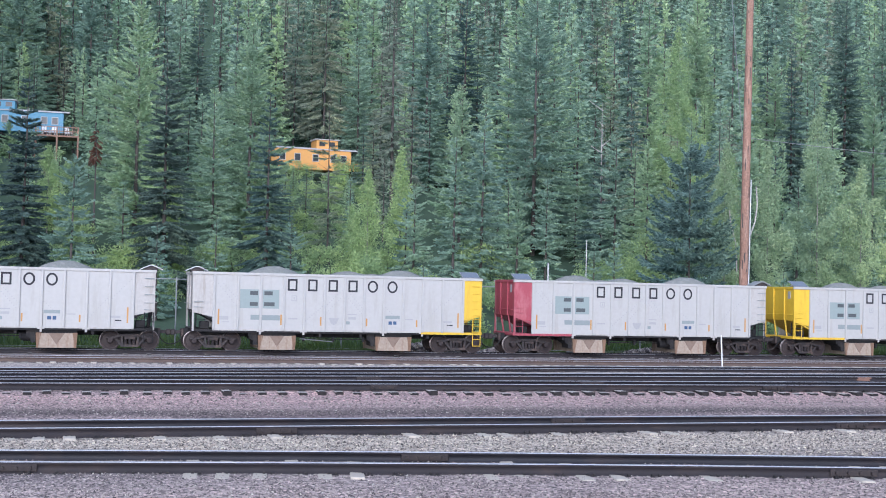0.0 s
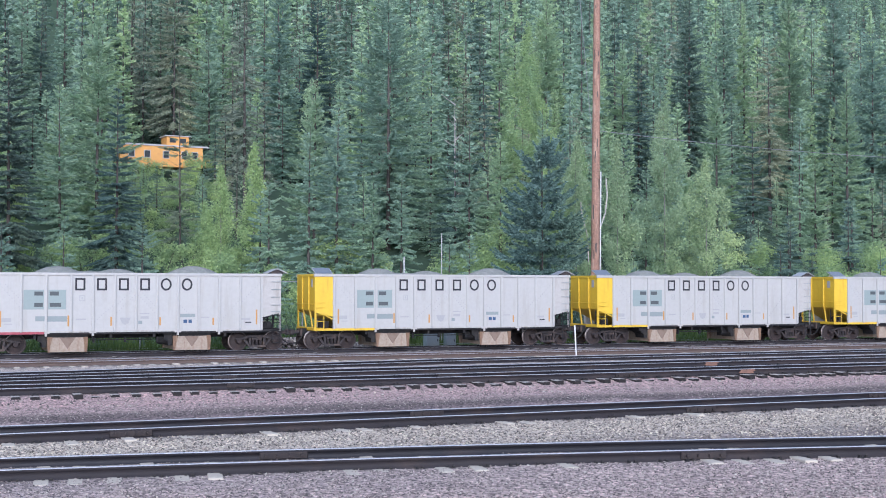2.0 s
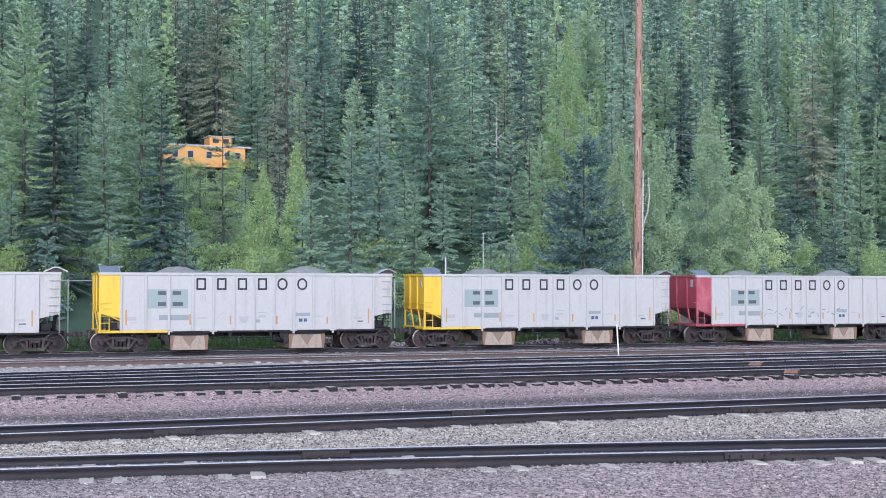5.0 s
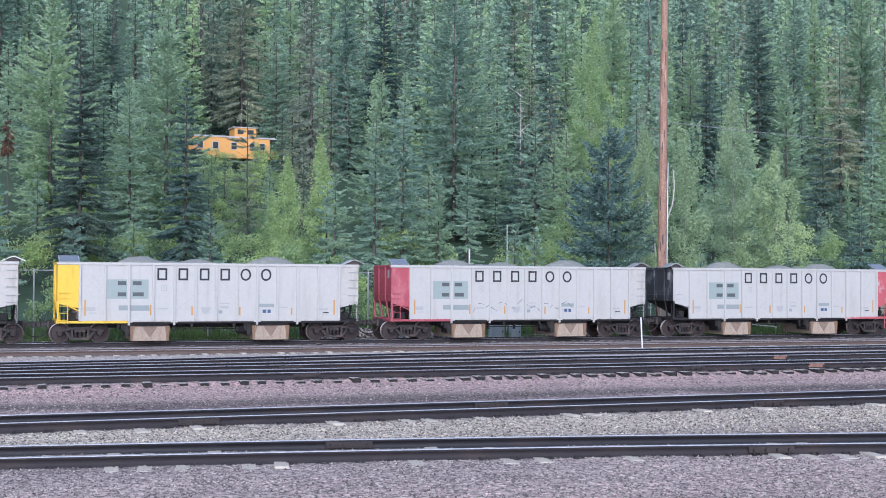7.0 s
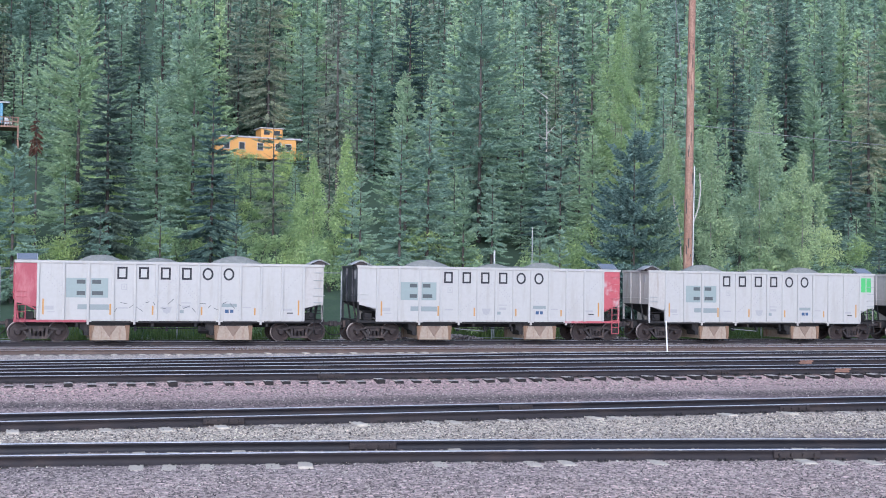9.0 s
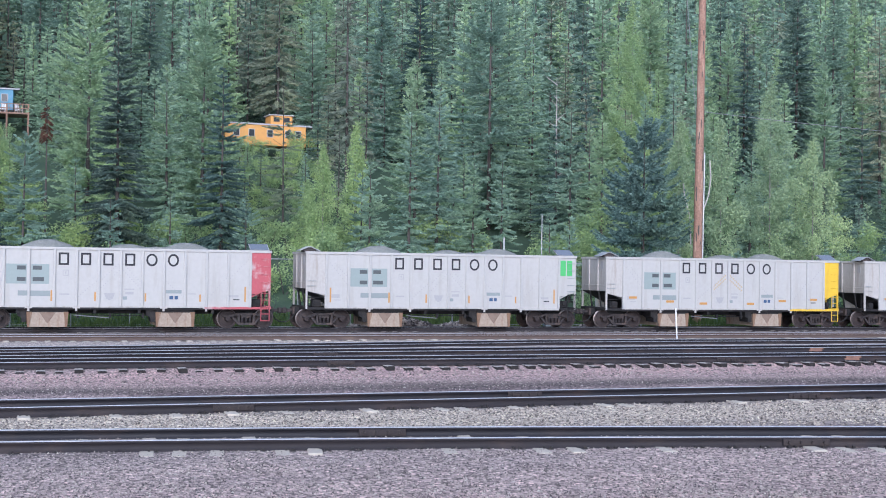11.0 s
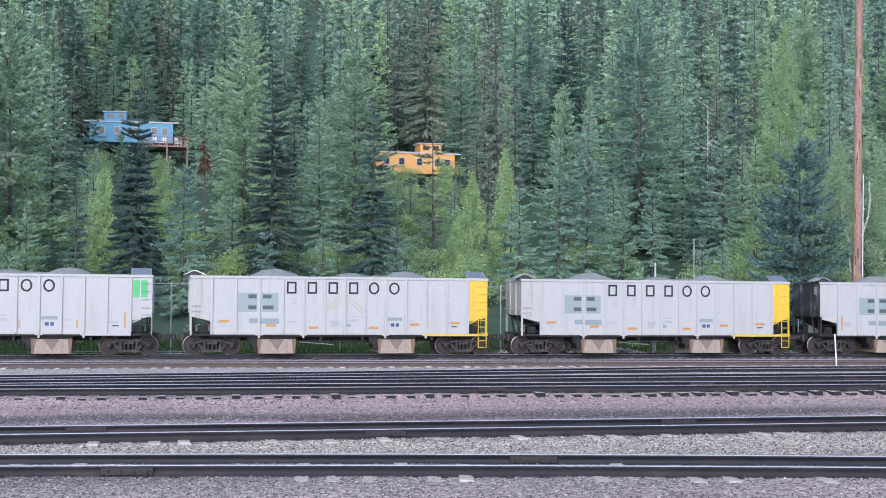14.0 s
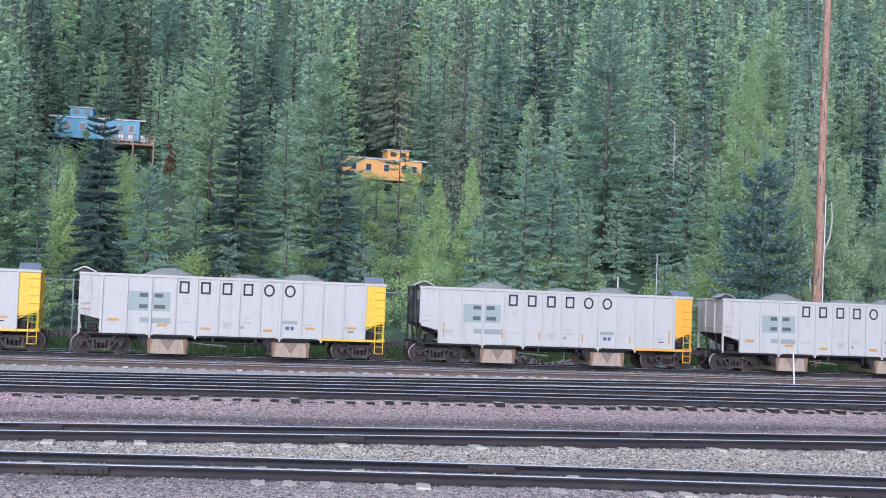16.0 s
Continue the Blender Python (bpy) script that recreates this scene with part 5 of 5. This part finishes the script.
def wheelset():
    bm = axle()
    for m in (Matrix.Translation((0, -0.74, 0)), FLIP @ Matrix.Translation((0, -0.74, 0))):
        tmp = wheel()
        me = bpy.data.meshes.new("tmp")
        tmp.to_mesh(me)
        tmp.free()
        me.transform(m)
        bm.from_mesh(me)
        bpy.data.meshes.remove(me)
    for m in (Matrix(), FLIP):
        tmp = bearing_cap()
        me = bpy.data.meshes.new("tmp")
        tmp.to_mesh(me)
        tmp.free()
        me.transform(m)
        bm.from_mesh(me)
        bpy.data.meshes.remove(me)
    return bm


def build_end(car, sign, colour, solar):
    """One end of a hopper car; sign is its direction along x."""
    m = None if sign > 0 else Matrix.Diagonal((-1, 1, 1, 1))
    mirror = lambda key, mat, build: shared(key + ("" if sign > 0 else "_l"), mat, (lambda: build()) if sign > 0 else (lambda: mirrored(build)))
    paint = ENDS[colour] if colour != "green" else WHITE
    part("end_sheet", mirror("end_sheet", paint, end_sheet), None, car)
    part("side_end", mirror("side_end", paint if colour != "black" else WHITE, side_end), None, car)
    part("far_side_end", mirror("far_side_end", paint, lambda: mirrored(side_end, 1)), None, car)
    # Without a solar panel, black frame and slope sheet paint in the end's shade.
    frame_paint = paint if solar and colour != "green" else BLACK
    part("corner_post", mirror("corner_post", paint if colour != "black" else BLACK, corner_post), None, car)
    part("corner_post", mirror("far_corner_post", paint, lambda: mirrored(corner_post, 1)), None, car)
    part("end_frame", mirror("end_frame", frame_paint, end_frame), None, car)
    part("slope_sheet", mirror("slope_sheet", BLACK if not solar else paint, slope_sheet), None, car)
    part("end_chord", mirror("end_chord", paint if colour != "green" else WHITE, end_chord), None, car)
    if solar or sign > 0:
        part("ladder", mirror("ladder", BLACK if colour == "green" or not solar else paint, ladder if sign > 0 else short_ladder), None, car)
    part("end_handrail", mirror("end_handrail", paint, end_handrail), None, car)
    part("placard", mirror("placard", FAINT, placard), None, car)
    part("coupler", mirror("coupler", TRUCK, coupler), None, car)
    part("air_hose", mirror("air_hose", BLACK, air_hose), None, car)
    part("brake_gear", mirror("brake_gear", BLACK, brake_gear), None, car)
    # Grab irons on white paint are coloured grey to carry their shadow.
    gm = shared("grab_iron", PLATE if colour in ("white", "green") else paint if colour != "black" else WHITE, grab_iron)
    heights = (3.35, 2.98, 2.6, 2.22, 1.9) if sign > 0 else (2.32, 2.08)
    for z in heights:
        part("grab_iron", gm, None, car, m=pose(sign * 6.86, -HALF, z))
    if colour == "green":
        for x in (6.26, 6.62):
            part("green_patch", shared("green_patch_%d" % (x * 100), ENDS["green"], lambda: flat(x, x + 0.3, 2.7, 3.5)), None, car, "bright green painted patch")
    if solar:
        x = sign * 6.62
        st = part("solar_stand", shared("solar_stand", ALU, solar_stand), None, car, m=pose(x, 0, 0))
        part("solar_panel", shared("solar_panel", SOLAR, solar_panel), None, st, "tilted blue-grey solar panel")
        x0, x1 = sorted((sign * 4.0, sign * 6.2))
        part("sill_strip", shared("sill_strip_%d" % sign, paint, lambda: flat(x0, x1, 0.93, 1.04, 0.035)), None, car)
    else:
        x = sign * 6.95
        b = part("vent_base", shared("hood_base", TRUCK, hood_base), None, car, m=pose(x, 0, 0))
        part("vent_hood", shared("hood", ALU, hood), None, b, "pale peaked metal hood")


def mirrored(build, axis=0):
    bm = build()
    s = [1, 1, 1]
    s[axis] = -1
    bmesh.ops.scale(bm, vec=s, verts=bm.verts)
    bmesh.ops.reverse_faces(bm, faces=bm.faces)
    return bm


def build_car(label, left, right, solar_left, upright):
    car = tagged(new("hopper_car"), label, "hopper car", "cars of the ballast train")
    for m in (None, FLIP):
        part("side_sheet", shared("side_sheet", WHITE, side_sheet), None, car, m=m)
        for x in POSTS:
            part("side_post", shared("side_post", WHITE, lambda: box(bm_new(), -0.055, 0.055, -HALF - 0.075, -HALF - 0.001, 1.02, 3.63, 0.014)), None, car, m=(m or Matrix()) @ pose(x, 0, 0))
    part("top_chord", shared("top_chord", WHITE, top_chord), None, car)
    part("side_sill", shared("side_sill", WHITE2, lambda: box(box(bm_new(), -6.2, 6.2, -HALF - 0.03, -HALF, 0.99, 1.06), -6.2, 6.2, HALF, HALF + 0.03, 0.99, 1.06)), None, car)
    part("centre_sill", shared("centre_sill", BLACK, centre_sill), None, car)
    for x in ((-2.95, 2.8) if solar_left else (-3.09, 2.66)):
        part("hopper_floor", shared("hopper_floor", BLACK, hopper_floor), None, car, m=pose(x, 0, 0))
    part("air_tank", shared("air_tank", BLACK, air_tank), None, car, m=pose(1.95 if not solar_left else 1.5, 0, 0))
    if not solar_left:
        part("conduit", shared("conduit", GALV, conduit), None, car, "pale slanting conduit")
    part("brake_rod", shared("brake_rods", BLACK, brake_rods), None, car)
    part("stone_load", shared("load", BALLAST_LOAD, load), None, car, "heaped grey crushed stone", FLIP if solar_left else None)
    for x in ((-2.95, 2.8) if solar_left else (-3.09, 2.66)):
        part("ballast_gate", shared("chute", CHUTE, chute), None, car, "tan rust-streaked ballast gate box", pose(x, 0, 0))
        for flip in (0, 180):
            for turn in (1, -1):
                part("gate_rib", shared("gate_rib" if turn > 0 else "gate_rib_far", RUSTRIB, gate_rib if turn > 0 else gate_rib_far), None, car, "rust-stained flange", pose(x, 0, 0, 0, 0, flip))
        part("gate_web", shared("gate_web", GATEWEB, gate_web), None, car, "rust-brown triangular web", pose(x, 0, 0))
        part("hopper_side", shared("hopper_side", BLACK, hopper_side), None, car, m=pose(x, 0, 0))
        # The hood's black also holds the shade band over the gate.
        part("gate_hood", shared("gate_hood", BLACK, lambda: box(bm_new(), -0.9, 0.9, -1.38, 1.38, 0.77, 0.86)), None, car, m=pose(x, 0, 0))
    build_end(car, -1, left, solar_left)
    build_end(car, 1, right, not solar_left)
    for x in (-6.08, 6.08):
        build_truck(car, x)
    for k in range(6):
        part("side_mark", shared("mark_%d" % k, INK, lambda: big_mark(k)), None, car, "plain dark painted shape")
    for x0, x1 in ((-4.92, -4.03), (-3.83, -3.05)):
        p = part("number_panel", shared("panel_%d" % (x0 * 100), PANEL, lambda: flat(x0, x1, 2.06, 2.96)), None, car, "grey-green panel with dark bars")
        left_half = x0 < -4
        for z, h in ((2.68, 0.2), (2.16, 0.2)):
            a, b = (x1 - 0.42, x1 - 0.04) if left_half else (x0 + 0.06, x0 + (0.46 if z > 2.5 else 0.56))
            part("dark_bar", shared("bar_%d_%d" % (x0 * 100, z * 100), FADED_INK, lambda: flat(a, b, z + 0.015, z + h, 0.008)), None, p)
    for x0, x1, z0, z1, mt, nm in ((-4.4, -3.99, 1.52, 1.75, PLATE, "data_plate"), (-3.87, -3.0, 1.5, 1.75, PLATE, "data_plate"), (2.2, 2.92, 1.66, 1.82, PLATE, "data_plate"), (2.36, 2.54, 1.38, 1.54, NAVY, "stencil"), (2.6, 2.76, 1.38, 1.54, NAVY, "stencil"),
                                  (0.3, 0.75, 1.82, 1.87, FAINT, "stencil"), (0.34, 0.72, 1.6, 1.72, FAINT, "stencil"), (-2.6, -2.15, 1.56, 1.63, FAINT, "stencil"),
                                  (5.35, 5.65, 1.36, 1.41, INK, "dark_bar"), (-5.75, -5.4, 1.38, 1.42, FAINT, "stencil"), (3.2, 3.6, 1.62, 1.67, FAINT, "stencil"), (0.24, 0.42, 1.36, 1.51, PLATE, "data_plate"), (-5.9, -5.45, 1.5, 1.68, FAINT, "stencil"), (5.1, 5.6, 1.5, 1.6, FAINT, "stencil")):
        part(nm, shared("%s_%d_%d" % (nm, x0 * 100, z0 * 100), mt, lambda: flat(x0, x1, z0, z1)), None, car)
    part("chevron_mark", shared("chevron_mark", FAINT, lambda: prism(bm_new(), [(-0.62, 1.66), (-0.12, 1.66), (-0.22, 1.4), (-0.37, 1.32), (-0.52, 1.4)], -HALF - 0.004, -HALF - 0.001)), None, car, "faded grey shield shape")
    part("square_mark", shared("square_mark", FAINT, square_mark), None, car)
    for x in (-3.93, -1.84, 2.1, 4.08):
        part("hanger_bracket", shared("hanger_bracket", WHITE2, lambda: box(box(bm_new(), -0.16, 0.16, -HALF - 0.03, -HALF + 0.06, 0.95, 0.99), -0.05, 0.05, -HALF - 0.02, -HALF + 0.05, 0.82, 0.96, 0.01)), None, car, m=pose(x, 0, 0))
    part("bolt_pattern", shared("bolt_rows", FAINT, bolt_rows), None, car)["kind"] = "stuff"
    if upright:
        spots = [(x, 1.28, x + 0.075, z) for x, z in ((-5.95, 2.0), (-2.98, 1.78), (-1.05, 1.7), (1.22, 1.66), (3.75, 1.62), (5.88, 2.0))]
    else:
        spots = [(x, z, x + 0.46, z + 0.12) for x, z in ((-5.8, 1.56), (-3.6, 1.36), (-1.6, 1.26), (1.3, 1.26), (3.3, 1.42), (5.3, 1.5))]
    for x0, z0, x1, z1 in spots:
        part("reflector", shared("refl_%d_%d" % (x0 * 100, upright), AMBER, lambda: flat(x0, x1, z0, z1, 0.006)), None, car, "amber reflective strip")
    if "scuffed" in label:
        for k in range(16):
            x = -2.7 + k * 0.36
            z, w = 1.5 + 0.45 * ((k * 37) % 10) / 10, 0.1 + 0.12 * ((k * 53) % 7) / 7
            part("scrawl", shared("scrawl_%d" % (k % 4), FADED_INK, lambda: box(bm_new(), -w, w, -HALF - 0.006, -HALF - 0.001, -0.012, 0.012)), None, car, m=pose(x, 0, z, 0, (k * 71) % 120 - 60, 0))
    if "rust streaks" in label:
        part("rusty_bolt_pattern", shared("rusty_bolts", OCHRE, rusty_bolts), None, car, "ochre rust bleeding from bolts")["kind"] = "stuff"
    return car


CARS = [  # label, left end, right end, solar panel at the left end, upright reflectors
    ("white ballast hopper car heaped with grey stone", "yellow", "white", True, True),
    ("white hopper car with a yellow ladder end", "white", "yellow", False, True),
    ("white hopper car with a faded red end", "red", "white", True, True),
    ("white hopper car with a bright yellow end", "yellow", "white", True, True),
    ("white hopper car with a bright yellow end", "yellow", "white", True, True),
    ("white hopper car with a bright yellow end", "yellow", "white", True, True),
    ("scuffed white hopper car with a red end", "red", "white", True, True),
    ("white hopper car with black and red ends", "black", "chipped", False, True),
    ("white hopper car with a green painted patch", "white", "green", False, True),
    ("white hopper car with rust streaks and yellow end", "white", "yellow", False, False),
    ("weathered white hopper car with a yellow end", "white", "yellow", False, False),
    ("white hopper car with black and amber ends", "black", "orange", False, True),
    ("white hopper car with a pale weathered end", "white", "yellow", False, False),
    ("white hopper car with a pale weathered end", "white", "yellow", False, False),
]
PITCH, TRAIN_Y = 16.003, 62.5 + 0.7175
LEAD = ((0.0, 9.2), (1.5, -4.95), (3.5, -23.95), (7.0, -57.2), (9.0, -76.15), (12.5, -109.59), (14.5, -128.78), (16.0, -143.2))
train = [build_car(*c) for c in CARS]


def travel(t):
    """Place of the reference car along the track, a smooth curve through the known times."""
    ts, xs = zip(*LEAD)
    c = np.polyfit(ts, xs, 3)
    return float(np.polyval(c, t)) + 3.95


def motions():
    times = [i * 0.5 for i in range(33)]
    for i, car in enumerate(train):
        walk(car, [(t, pose(travel(t) + PITCH * (i - 1), TRAIN_Y, 0)) for t in times])
    spins = [i / 15 for i in range(241)]
    turns = [-(travel(t) - travel(0)) / 0.457 for t in spins]
    for w, ax in WHEELSETS:
        walk(w, [(t, pose(ax, 0, 0.457, 0, -math.degrees(a), 0)) for t, a in zip(spins, turns)])


motions()
